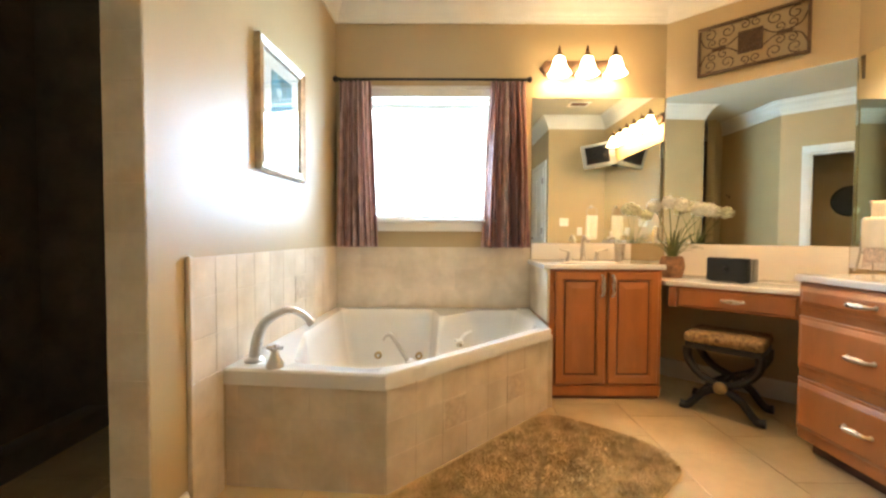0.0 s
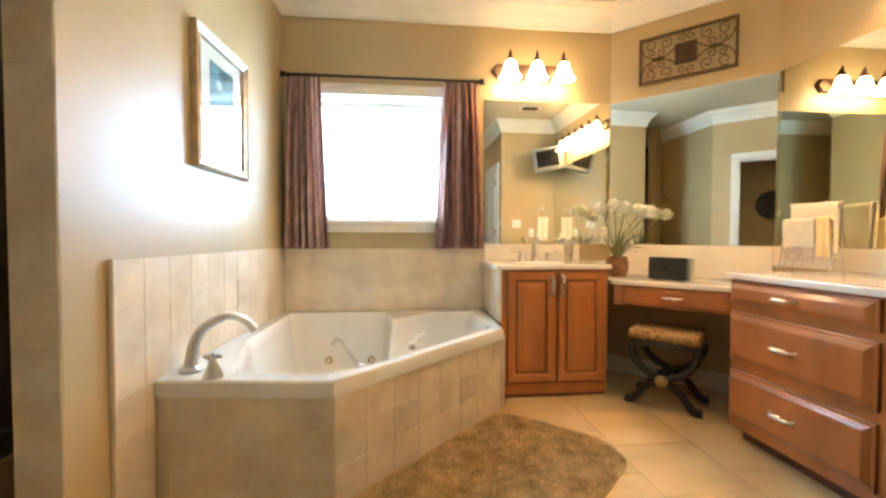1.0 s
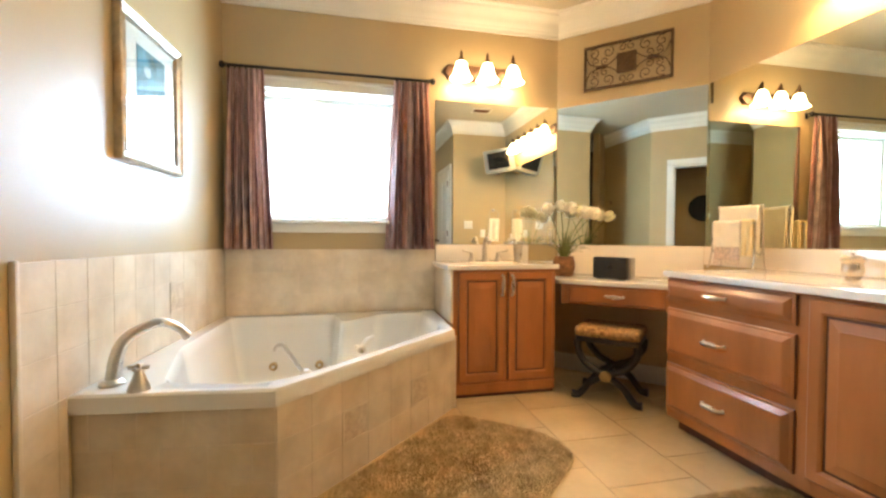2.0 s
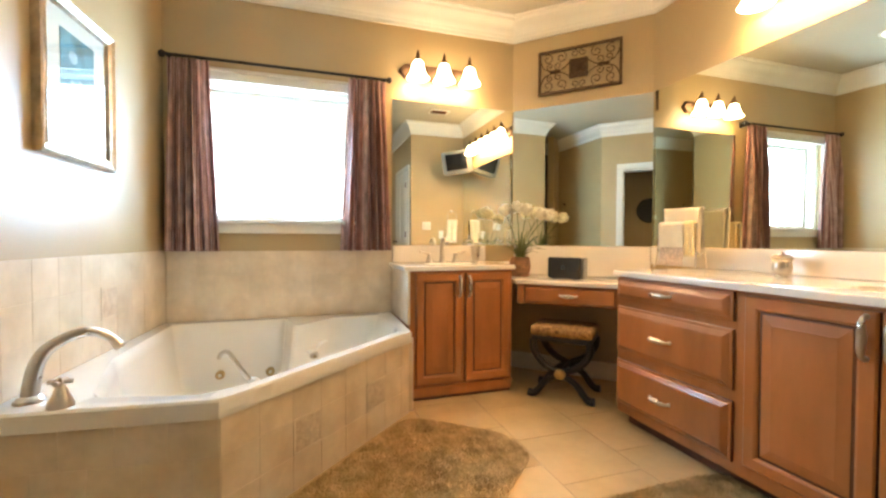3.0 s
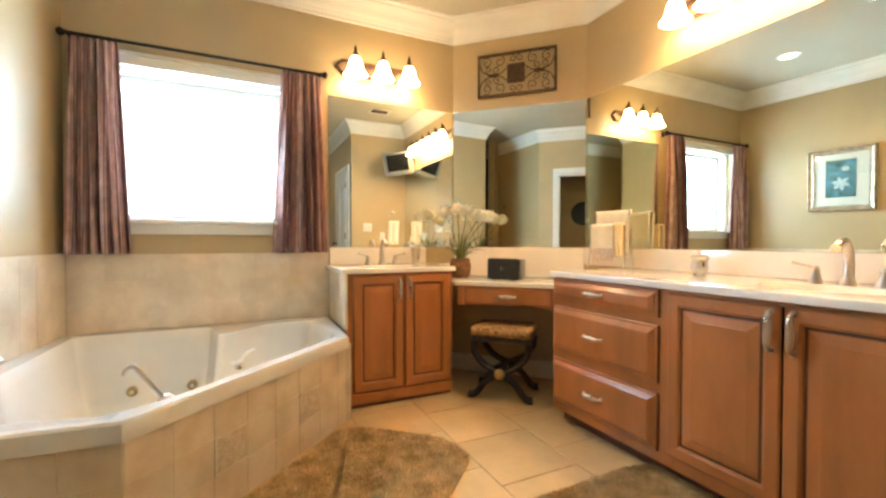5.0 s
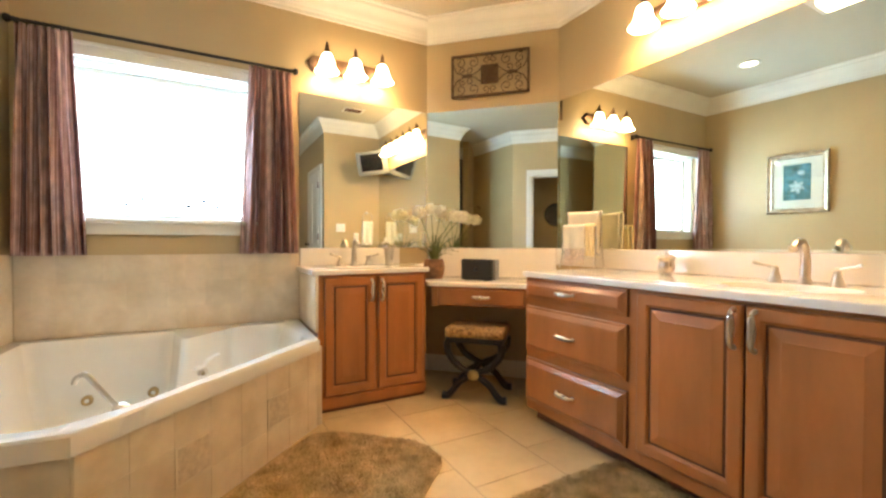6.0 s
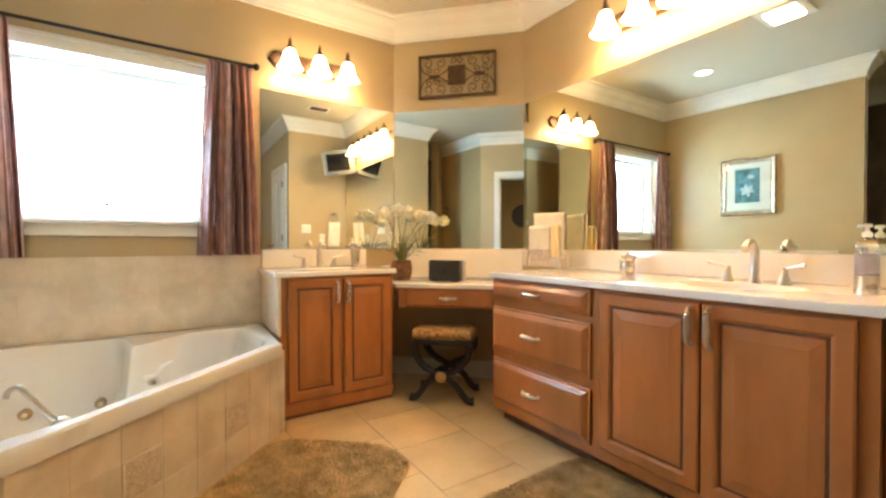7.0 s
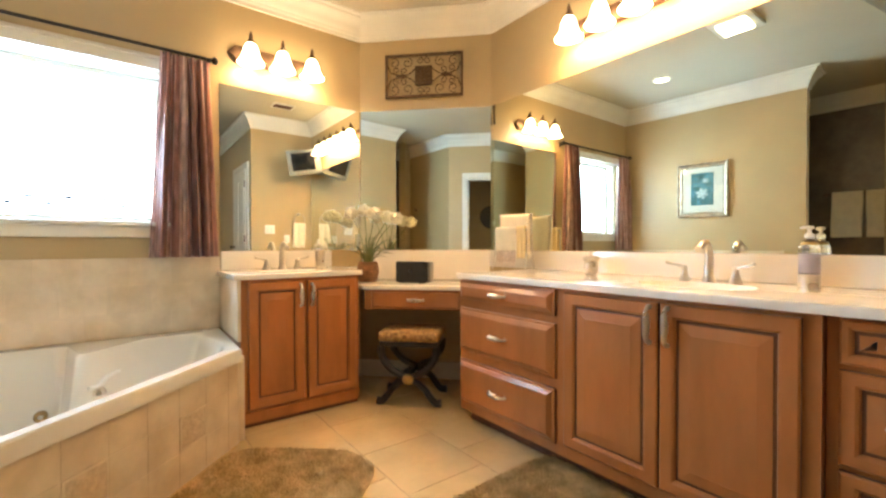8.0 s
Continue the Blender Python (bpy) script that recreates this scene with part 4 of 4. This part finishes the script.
def flower_pot():
    t = thing("flower_pot", "cream agapanthus flowers in a brown woven pot", "potted plant", pose(2.415, -0.300, 0.7505))
    bm = bmesh.new()
    prof = [(0, 0)] + [(0.046 + 0.030 * math.sin(0.5 + 2.0 * i / 12) + 0.0018 * (i % 2), 0.002 + 0.140 * i / 12) for i in range(13)] + [(0.058, 0.142), (0.056, 0.125), (0, 0.122)]
    lathe(prof, 30, bm)
    part("pot", bm, TERRA, t)
    rnd = random.Random(5)
    for i in range(34):
        a, ln = rnd.uniform(0, 6.28), rnd.uniform(0.11, 0.25)
        dx, dy = math.cos(a), math.sin(a)
        lean = rnd.uniform(0.25, 1.05)
        bm = bmesh.new()
        prev = None
        for s in range(8):
            u = s / 7
            r = 0.02 + lean * ln * u * (0.5 + 0.5 * u)
            z = 0.125 + ln * (u - 0.55 * lean * u * u * u)
            w = 0.0075 * (1 - u) ** 0.6 + 0.0008
            px, py = dx * r, dy * r
            row = (bm.verts.new((px - dy * w, py + dx * w, z)), bm.verts.new((px, py, z - 0.003)), bm.verts.new((px + dy * w, py - dx * w, z)))
            if prev:
                bm.faces.new((prev[0], prev[1], row[1], row[0]))
                bm.faces.new((prev[1], prev[2], row[2], row[1]))
            prev = row
        part("leaf", bm, LEAF, t, smooth=180)
    heads = [(-0.115, 0.03, 0.480), (-0.024, 0.0, 0.500), (0.046, -0.02, 0.478), (0.146, 0.02, 0.450), (0.202, -0.03, 0.440)]
    turn = Euler((0, 0, radians(-27))).to_matrix()
    for hx, hy, hz in heads:
        top = turn @ Vector((hx, hy, hz))
        mid = turn @ Vector((hx * 0.38, hy * 0.40, 0.30))
        part("stem", tube(spline([(top.x * 0.08, top.y * 0.08, 0.12), mid, top], 6), 0.0026, 6), LEAF, t)
        bm = bmesh.new()
        bmesh.ops.create_icosphere(bm, subdivisions=3, radius=0.035, matrix=Matrix.Translation(top))
        for v in bm.verts:
            v.co += (v.co - top) * 0.5 * noise.noise(v.co * 90)
        for k in range(80):
            d = Vector((rnd.gauss(0, 1), rnd.gauss(0, 1), rnd.gauss(0.25, 0.8))).normalized()
            c = top + d * rnd.uniform(0.025, 0.040)
            q = d.to_track_quat("Z", "Y").to_matrix().to_4x4()
            w, h = rnd.uniform(0.008, 0.013), rnd.uniform(0.014, 0.024)
            vs = [bm.verts.new(Matrix.Translation(c) @ q @ Vector(p)) for p in ((0, 0, -h * 0.5), (w, 0.002, 0), (0, 0.005, h), (-w, 0.002, 0), (0, -0.005, h * 0.4))]
            bm.faces.new((vs[0], vs[1], vs[4]))
            bm.faces.new((vs[1], vs[2], vs[4]))
            bm.faces.new((vs[2], vs[3], vs[4]))
            bm.faces.new((vs[3], vs[0], vs[4]))
        part("flower_head", bm, PETAL, t, "cream round flower head", smooth=0)
    return t


flower_pot()


def drape(w, front, back, gap, top, ripple, seed, seg=22):
    """A towel hung over a bar that runs along x: front and back drops in metres."""
    rnd = random.Random(seed)
    p = [rnd.uniform(0, 6.28) for _ in range(3)]
    line = [(-gap, -front + front * i / 12) for i in range(12)] + [(-gap * math.cos(math.pi * i / 8), gap * 0.9 * math.sin(math.pi * i / 8)) for i in range(9)] + [(gap, -back * i / 12) for i in range(1, 13)]
    bm = bmesh.new()
    rows = []
    for y, z in line:
        rows.append([bm.verts.new((-w / 2 + w * i / seg + 0.004 * math.sin(9 * z + p[0]), y + ripple * min(1, abs(z) * 8) * math.sin(11 * i / seg + p[1]) * (1 if y < 0 else -1), top + z)) for i in range(seg + 1)])
    for a, b in zip(rows, rows[1:]):
        for i in range(seg):
            bm.faces.new((a[i], a[i + 1], b[i + 1], b[i]))
    return bm


def thicken(ob, t=0.010):
    m = ob.modifiers.new("thick", "SOLIDIFY")
    m.thickness, m.offset = t, 0
    b = ob.modifiers.new("soft", "BEVEL")
    b.width, b.segments, b.limit_method = t * 0.4, 2, "ANGLE"
    return ob


# two-tier towel stand with its towels
stand = thing("towel_stand", "small nickel two-tier countertop towel stand", "towel stand", pose(3.050, -1.095, 0.850, 0, 0, -72))
for sx in (-1, 1):
    part("upright", tube(spline([(sx * 0.118, 0.075, 0.008), (sx * 0.112, 0.066, 0.020), (sx * 0.108, 0.045, 0.16), (sx * 0.108, 0.030, 0.345)], 6), 0.005, 10), NICKEL, stand)
    part("front_leg", tube(spline([(sx * 0.118, -0.080, 0.010), (sx * 0.112, -0.068, 0.022), (sx * 0.108, -0.045, 0.12), (sx * 0.108, -0.040, 0.262)], 6), 0.005, 10), NICKEL, stand)
    part("side_brace", tube(spline([(sx * 0.108, -0.046, 0.11), (sx * 0.108, 0.0, 0.085), (sx * 0.108, 0.052, 0.11)], 6), 0.004, 8), NICKEL, stand)
    part("finial", lathe([(0, 0), (0.007, 0.002), (0.010, 0.010), (0.006, 0.018), (0, 0.020)], 12, m=pose(sx * 0.108, 0.030, 0.343)), NICKEL, stand)
part("top_bar", tube([(-0.112, 0.030, 0.335), (0.112, 0.030, 0.335)], 0.005, 10), NICKEL, stand)
part("lower_bar", tube([(-0.112, -0.040, 0.256), (0.112, -0.040, 0.256)], 0.005, 10), NICKEL, stand)
towel = thing("hand_towel", "folded cream hand towel on the upper bar of the stand", "towel", stand.matrix_basis @ pose(-0.004, 0.030, 0))
thicken(part("terry", drape(0.198, 0.25, 0.27, 0.016, 0.337, 0.003, 3), TOWEL, towel, smooth=180), 0.014)
towel2 = thing("fringed_towel", "pale cream towel with a fringed lace hem on the lower bar", "towel", stand.matrix_basis @ pose(-0.030, -0.040, 0))
thicken(part("terry", drape(0.140, 0.135, 0.10, 0.013, 0.258, 0.003, 5), TOWEL, towel2, smooth=180), 0.010)
thicken(part("lace_hem", drape(0.136, 0.205, 0.02, 0.010, 0.257, 0.003, 7), LACE, towel2, "greyish pink lace hem", smooth=180), 0.004)
for i in range(16):
    fx = -0.064 + 0.0085 * i
    part("fringe", tube([(fx, -0.010, 0.056), (fx + 0.001, -0.011, 0.040), (fx - 0.001, -0.010, 0.022)], 0.0022, 5), LACE, towel2)
towel3 = thing("guest_towel", "narrow golden guest towel on the lower bar", "towel", stand.matrix_basis @ pose(0.072, -0.040, 0))
thicken(part("terry", drape(0.050, 0.180, 0.150, 0.017, 0.260, 0.005, 9), GOLDTOWEL, towel3, smooth=180), 0.009)


# ---------------------------------------------------------------- vanity stool
def stool():
    t = thing("vanity_stool", "black crossed-leg stool with a gold patterned cushion", "stool", pose(2.557, -0.662, 0, 0, 0, -45))
    part("cushion", boxes((-0.194, -0.162, 0.400, 0.194, 0.162, 0.466), bevel=0.028), SEATCLOTH, t, "gold and brown patterned cushion", smooth=60)
    part("seat_frame", boxes((-0.186, -0.156, 0.368, 0.186, 0.156, 0.401), bevel=0.006), BLACKWOOD, t)
    for y in (-0.135, 0.135):
        for s in (-1, 1):
            pts = spline([(s * 0.176, y, 0.372), (s * 0.168, y, 0.300), (s * 0.104, y, 0.222), (0, y + 0.004 * s, 0.172), (-s * 0.090, y, 0.118), (-s * 0.140, y, 0.056), (-s * 0.172, y, 0.025), (-s * 0.206, y, 0.025)], 6)
            k = len(pts)
            part("leg", tube(pts, [0.025 - 0.004 * math.sin(math.pi * i / (k - 1)) for i in range(k)], 12), BLACKWOOD, t)
        part("rosette", lathe([(0, 0), (0.036, 0), (0.034, 0.012), (0.022, 0.020), (0, 0.022)], 20, m=pose(0, y + (-0.018 if y < 0 else 0.018), 0.172, 90 if y < 0 else -90, 0, 0)), BRASS, t, "round gilt rosette")
    part("stretcher", tube([(0, -0.135, 0.172), (0, 0.135, 0.172)], 0.012, 12), BLACKWOOD, t)
    return t


stool()


# ---------------------------------------------------------------- rugs
def rug(name, poly, label, seed, m=None):
    rnd = random.Random(seed)
    t = thing(name, label, "rug")
    pts = [tuple(p) for p in rounded(poly, 0.07, 6)]
    part("backing", prism(pts, 0.0015, 0.012), RUG, t)
    xs, ys = [p[0] for p in pts], [p[1] for p in pts]

    def inside(x, y):
        c = False
        for i in range(len(pts)):
            (x0, y0), (x1, y1) = pts[i - 1], pts[i]
            if (y0 > y) != (y1 > y) and x < (x1 - x0) * (y - y0) / (y1 - y0) + x0:
                c = not c
        return c

    verts, faces = [], []
    while len(faces) < 90000:
        x, y = rnd.uniform(min(xs), max(xs)), rnd.uniform(min(ys), max(ys))
        if not inside(x, y):
            continue
        a, b = rnd.uniform(0, 6.28), rnd.uniform(0, 6.28)
        sw = noise.noise(Vector((x * 9, y * 9, seed))) * 0.010
        w, h, ln = rnd.uniform(0.0011, 0.0023), rnd.uniform(0.017, 0.028), rnd.uniform(0.003, 0.012)
        i = len(verts)
        dx, dy = w * math.cos(a), w * math.sin(a)
        verts += [(x - dx, y - dy, 0.010), (x + dx, y + dy, 0.010), (x + ln * math.cos(b) + sw, y + ln * math.sin(b) + sw, h)]
        faces.append((i, i + 1, i + 2))
    me = bpy.data.meshes.new("shag_surface")
    me.from_pydata(verts, [], faces)
    me.materials.append(RUG)
    ob = new("shag_surface", me)
    ob.parent = t
    tagged(ob, "shaggy beige pile", kind="stuff")
    return t


def uvp(u, v):
    """A plan point from distances along and across the tub's slanting front."""
    return ((u + v) * 0.70711, (v - u) * 0.70711)


rug("bath_rug", [uvp(1.560, 0.47), uvp(1.560, -0.85), uvp(2.24, -0.85), uvp(2.295, -0.78), uvp(2.300, 0.45), uvp(2.12, 0.578), uvp(1.66, 0.548)], "beige shag bath rug beside the tub", 11)
rug("bath_rug", [(1.93, -1.70), (2.62, -1.69), (2.655, -1.76), (2.655, -2.85), (1.93, -2.85)], "beige shag bath rug before the long vanity", 12)


# ---------------------------------------------------------------- seen in the mirrors
tv = thing("wall_television", "small silver television on a high corner bracket", "television", pose(3.020, -2.800, 2.160, 14, 9, 198))
part("screen_bezel", boxes((-0.215, -0.175, -0.160, 0.215, -0.120, 0.160), bevel=0.014), GREY, tv)
part("screen", boxes((-0.135, -0.179, -0.110, 0.165, -0.174, 0.125), bevel=0.002), SCREEN, tv, "dark switched-off screen")
part("back_shell", boxes((-0.180, -0.122, -0.135, 0.180, 0.100, 0.135), bevel=0.03), GREY, tv)
part("bracket", tube([(0, 0.02, -0.14), (0, 0.16, -0.17), (0.02, 0.235, -0.17)], 0.014, 10), BLACK, tv)
part("tray", boxes((-0.17, -0.15, -0.172, 0.17, 0.09, -0.156), bevel=0.003), GREY, tv)
ring = thing("towel_ring", "nickel towel ring on the return wall", "towel ring", pose(0.095, 0, 0.01))
part("rose", lathe([(0, 0), (0.026, 0), (0.024, 0.008), (0.010, 0.014), (0.008, 0.045), (0, 0.046)], 18, m=pose(2.93, -3.049, 1.435, -90, 0, 0)), NICKEL, ring)
part("ring_bar", tube([(2.93 + 0.075 * math.sin(a * 0.2618), -3.010, 1.362 - 0.075 * math.cos(a * 0.2618) - 0.0) for a in range(24)], 0.004, 8, closed=True), NICKEL, ring)
rt = thing("ring_towel", "cream hand towel hung through the ring", "towel", pose(3.025, -3.010, 0.01))
thicken(part("terry", drape(0.160, 0.33, 0.30, 0.016, 1.290, 0.008, 21), TOWEL, rt, smooth=180), 0.010)
sw = thing("switch_plate", "white double light switch plate", "light switch", pose(0.075, 0, -0.008))
part("plate", boxes((2.495, -3.0495, 1.170, 2.625, -3.043, 1.288), bevel=0.002), WHITEPLASTIC, sw)
for x in (2.527, 2.575):
    part("rocker", boxes((x, -3.044, 1.196, x + 0.033, -3.038, 1.262), bevel=0.002), WHITEPLASTIC, sw)
outlet = thing("outlet_plate", "white outlet plate above the counter", "outlet", pose(0.060, 0, -0.030))
part("plate", boxes((2.765, -3.0495, 1.060, 2.840, -3.043, 1.178), bevel=0.002), WHITEPLASTIC, outlet)
part("socket", boxes((2.785, -3.044, 1.080, 2.820, -3.040, 1.115), (2.785, -3.044, 1.123, 2.820, -3.040, 1.158), bevel=0.002), WHITEPLASTIC, outlet)
vent = thing("ceiling_vent", "small dark slatted ceiling vent", "vent", pose(2.635, -2.43, 2.7395))
part("frame", boxes((-0.13, -0.09, -0.010, 0.13, -0.07, 0), (-0.13, 0.07, -0.010, 0.13, 0.09, 0), (-0.13, -0.07, -0.010, -0.11, 0.07, 0), (0.11, -0.07, -0.010, 0.13, 0.07, 0)), TRIM, vent)
part("backing", boxes((-0.11, -0.07, -0.002, 0.11, 0.07, 0)), BLACK, vent)
for i in range(6):
    part("slat", boxes((-0.11, -0.063 + 0.022 * i, -0.009, 0.11, -0.055 + 0.022 * i, -0.003)), WOODDARK, vent)
down = thing("recessed_light", "lit round recessed ceiling light", "ceiling light", pose(0.876, -0.845, 2.7395))
part("trim_ring", lathe([(0.072, 0), (0.095, 0), (0.093, -0.008), (0.074, -0.012), (0.070, -0.004)], 32), TRIM, down)
part("lens", lathe([(0, -0.004), (0.071, -0.004), (0.071, -0.0005), (0, -0.0005)], 32), BULBGLOW, down, "lit frosted lens")
fan = thing("fan_light", "square ceiling fan vent with a lit lens", "ceiling light", pose(1.565, -1.735, 2.7395))
part("grille", boxes((-0.17, -0.15, -0.022, 0.17, 0.15, 0), bevel=0.006), TRIM, fan)
part("lens", boxes((-0.11, -0.10, -0.036, 0.11, 0.10, -0.021), bevel=0.008), BULBGLOW, fan, "lit square lens")
clock = thing("round_wall_decor", "round black iron wall decoration in the dim room", "wall decor", pose(SW.x, SW.y, 0, 0, 0, -45) @ pose(0.64, -1.249, 1.52, -90, 0, 0))
part("rim", tube([(0.20 * math.cos(a * 0.2094), 0.20 * math.sin(a * 0.2094), 0.014) for a in range(30)], 0.013, 8, closed=True), ROD, clock)
part("disc", lathe([(0, 0.002), (0.19, 0.002), (0.19, 0.012), (0, 0.012)], 30), BLACK, clock)
hook = thing("wall_hook", "small dark robe hook", "hook", pose(-0.75, -2.6795, 1.62))
part("hook_plate", boxes((-0.012, 0, -0.03, 0.012, 0.005, 0.03), bevel=0.002), BRONZE, hook)
part("hook_arm", tube(spline([(0, 0.004, 0.01), (0, 0.03, 0.005), (0, 0.045, 0.025), (0, 0.04, 0.04)], 5), 0.005, 8), BRONZE, hook)
bar = thing("towel_bar", "dark towel bar on the shower wall", "towel bar")
part("rail", tube([(-1.185, -1.74, 1.585), (-1.185, -2.44, 1.585)], 0.009, 10), BRONZE, bar)
for y in (-1.75, -2.43):
    part("post", tube([(-1.249, y, 1.585), (-1.185, y, 1.585)], 0.012, 10), BRONZE, bar)
for y in (-1.945, -2.235):
    st = thing("bath_towel", "beige bath towel hung on the dark bar", "towel", pose(-1.185, y, 0, 0, 0, 90), group="bath towels")
    thicken(part("terry", drape(0.26, 0.50, 0.45, 0.018, 1.590, 0.006, int(-y * 100)), TOWEL, st, smooth=180), 0.012)


# ---------------------------------------------------------------- pieces: wall, tub and floor tiles
def tile_mesh(name, w, h, d, material, e=0.0010):
    """A slab w by h in x and z, its face d out along -y, with eased edges."""
    bm = bmesh.new()
    rings = []
    for o, y in ((0, 0), (0, -d + e), (e, -d)):
        rings.append([bm.verts.new(p) for p in ((o, y, o), (w - o, y, o), (w - o, y, h - o), (o, y, h - o))])
    for a, b in zip(rings, rings[1:]):
        for i in range(4):
            bm.faces.new((a[i], a[(i + 1) % 4], b[(i + 1) % 4], b[i]))
    bm.faces.new(rings[-1])
    return mesh_of(name, bm, material, 0)


cache = {}


def tile_run(parent, m, length, z0, z1, tw, th, offset=0.0, skip=(), material=None, d=0.0015, joint=0.0016, bond=0.0):
    """Rows of tiles on a plane: m puts x along the run and -y out of it; tiles start from the top row."""
    material = material or TILE
    row, top = 0, z1
    while top > z0 + 0.02:
        h = min(th, top - z0)
        x = -((offset + bond * (row % 2)) % tw)
        while x < length - 0.004:
            a, b = max(x, 0), min(x + tw, length)
            if b - a > 0.012 and not any(a < s1 - 0.01 and b > s0 + 0.01 and top - h < t1 - 0.01 and top > t0 + 0.01 for s0, s1, t0, t1 in skip):
                key = (round(b - a - joint, 4), round(h - joint, 4), material.name)
                if key not in cache:
                    cache[key] = tile_mesh("tile", key[0], key[1], d, material)
                piece("tile", cache[key], parent, m @ pose(a + joint / 2, random.uniform(-0.0004, 0.0004), top - h + joint / 2))
            x += tw
        top -= th
        row += 1


def decor_tile(parent, m, x0, z0, w, h):
    ob = part("carved_tile", boxes((x0 + 0.004, -0.0035, z0 + 0.004, x0 + w - 0.004, 0, z0 + h - 0.004), bevel=0.001), DECOR, parent, "carved decorative stone tile")
    ob.matrix_basis = m
    fr = part("tile_border", boxes((x0 - 0.002, -0.0045, z0 - 0.002, x0 + w + 0.002, 0, z0 + 0.008), (x0 - 0.002, -0.0045, z0 + h - 0.008, x0 + w + 0.002, 0, z0 + h + 0.002), (x0 - 0.002, -0.0045, z0 + 0.008, x0 + 0.008, 0, z0 + h - 0.008), (x0 + w - 0.008, -0.0045, z0 + 0.008, x0 + w + 0.002, 0, z0 + h - 0.008), bevel=0.0015), GROUT, parent)
    fr.matrix_basis = m


west = thing("tile_surround_west", "cream stone tiles on the tub wall", "tile wall", kind="structure", m=WEST)
part("grout_bed", boxes((0.001, -1.648, 0.001, 0.006, -1.458, 0.940), (0.001, -1.458, 0.490, 0.006, -0.008, 0.940)), GROUT, west)
WM = pose(0.006, -0.008, 0, 0, 0, 90) @ pose(-1.64, 0, 0)
tile_run(west, WM, 1.64, 0.490, 0.944, 0.148, 0.150, 0.0, skip=((0.895, 1.030, 0.640, 0.795),))
tile_run(west, WM, 0.182, 0.002, 0.490, 0.148, 0.150, 0.0)
decor_tile(west, WM, 0.890, 0.646, 0.144, 0.146)
part("bullnose", boxes((0.001, -1.668, 0.001, 0.020, -1.650, 0.950), bevel=0.006), TILE, west, "rounded tile edge strip")
nor = thing("tile_surround_north", "cream stone tiles on the window wall", "tile wall", kind="structure")
part("grout_bed", boxes((0.098, -0.006, 0.488, 1.526, -0.001, 0.936)), GROUT, nor)
NM = pose(0.098, -0.006, 0)
tile_run(nor, NM, 1.428, 0.488, 0.938, 0.20, 0.158, 0.03, bond=0.10)
jamb = thing("tile_jamb", "stone tiles on the end of the shower wall", "tile wall", kind="structure", m=WEST)
part("grout_bed", boxes((-0.134, -1.837, 0.125, -0.001, -1.8345, 2.56)), GROUT, jamb)
tile_run(jamb, pose(-0.133, -1.837, 0), 0.131, 0.126, 2.56, 0.133, 0.153)
FM = pose(0.002, -1.430, 0, 0, 0, -5.34)
tile_run(tub, FM, 0.665, 0.002, 0.435, 0.152, 0.145, 0.10, bond=0.076)
GM = pose(0.665, -1.492, 0, 0, 0, 45)
tile_run(tub, GM, 1.182, 0.002, 0.435, 0.1585, 0.145, 0.0055, bond=0.0, skip=((0.312, 0.468, 0.148, 0.288), (0.788, 0.942, 0.148, 0.288)))
for u in (0.3145, 0.790):
    decor_tile(tub, GM, u, 0.1465, 0.151, 0.142)

# floor tiles, laid in columns with staggered joints
T = 0.405
bm = bmesh.new()
rings = []
for o, z in ((0, -0.006), (0, -0.001), (0.0015, 0.0)):
    rings.append([bm.verts.new(p) for p in ((o, o, z), (T - 0.004 - o, o, z), (T - 0.004 - o, T - 0.004 - o, z), (o, T - 0.004 - o, z))])
for a, b in zip(rings, rings[1:]):
    for i in range(4):
        bm.faces.new((a[i], a[(i + 1) % 4], b[(i + 1) % 4], b[i]))
bm.faces.new(rings[-1])
FT = mesh_of("floor_tile", bm, FLOOR, 0)
for c in range(-8, 4):
    for r in range(-11, 4):
        x, y = 1.950 + T * c, -1.150 + T * r - (0.24 if c % 2 else 0.0)
        if -1.5 < x < 3.3 and -5.4 < y < 0.0 and not (x + T < 0 and y > -0.9):
            piece("floor_tile", FT, floor, pose(x + 0.002, y + 0.002, 0))
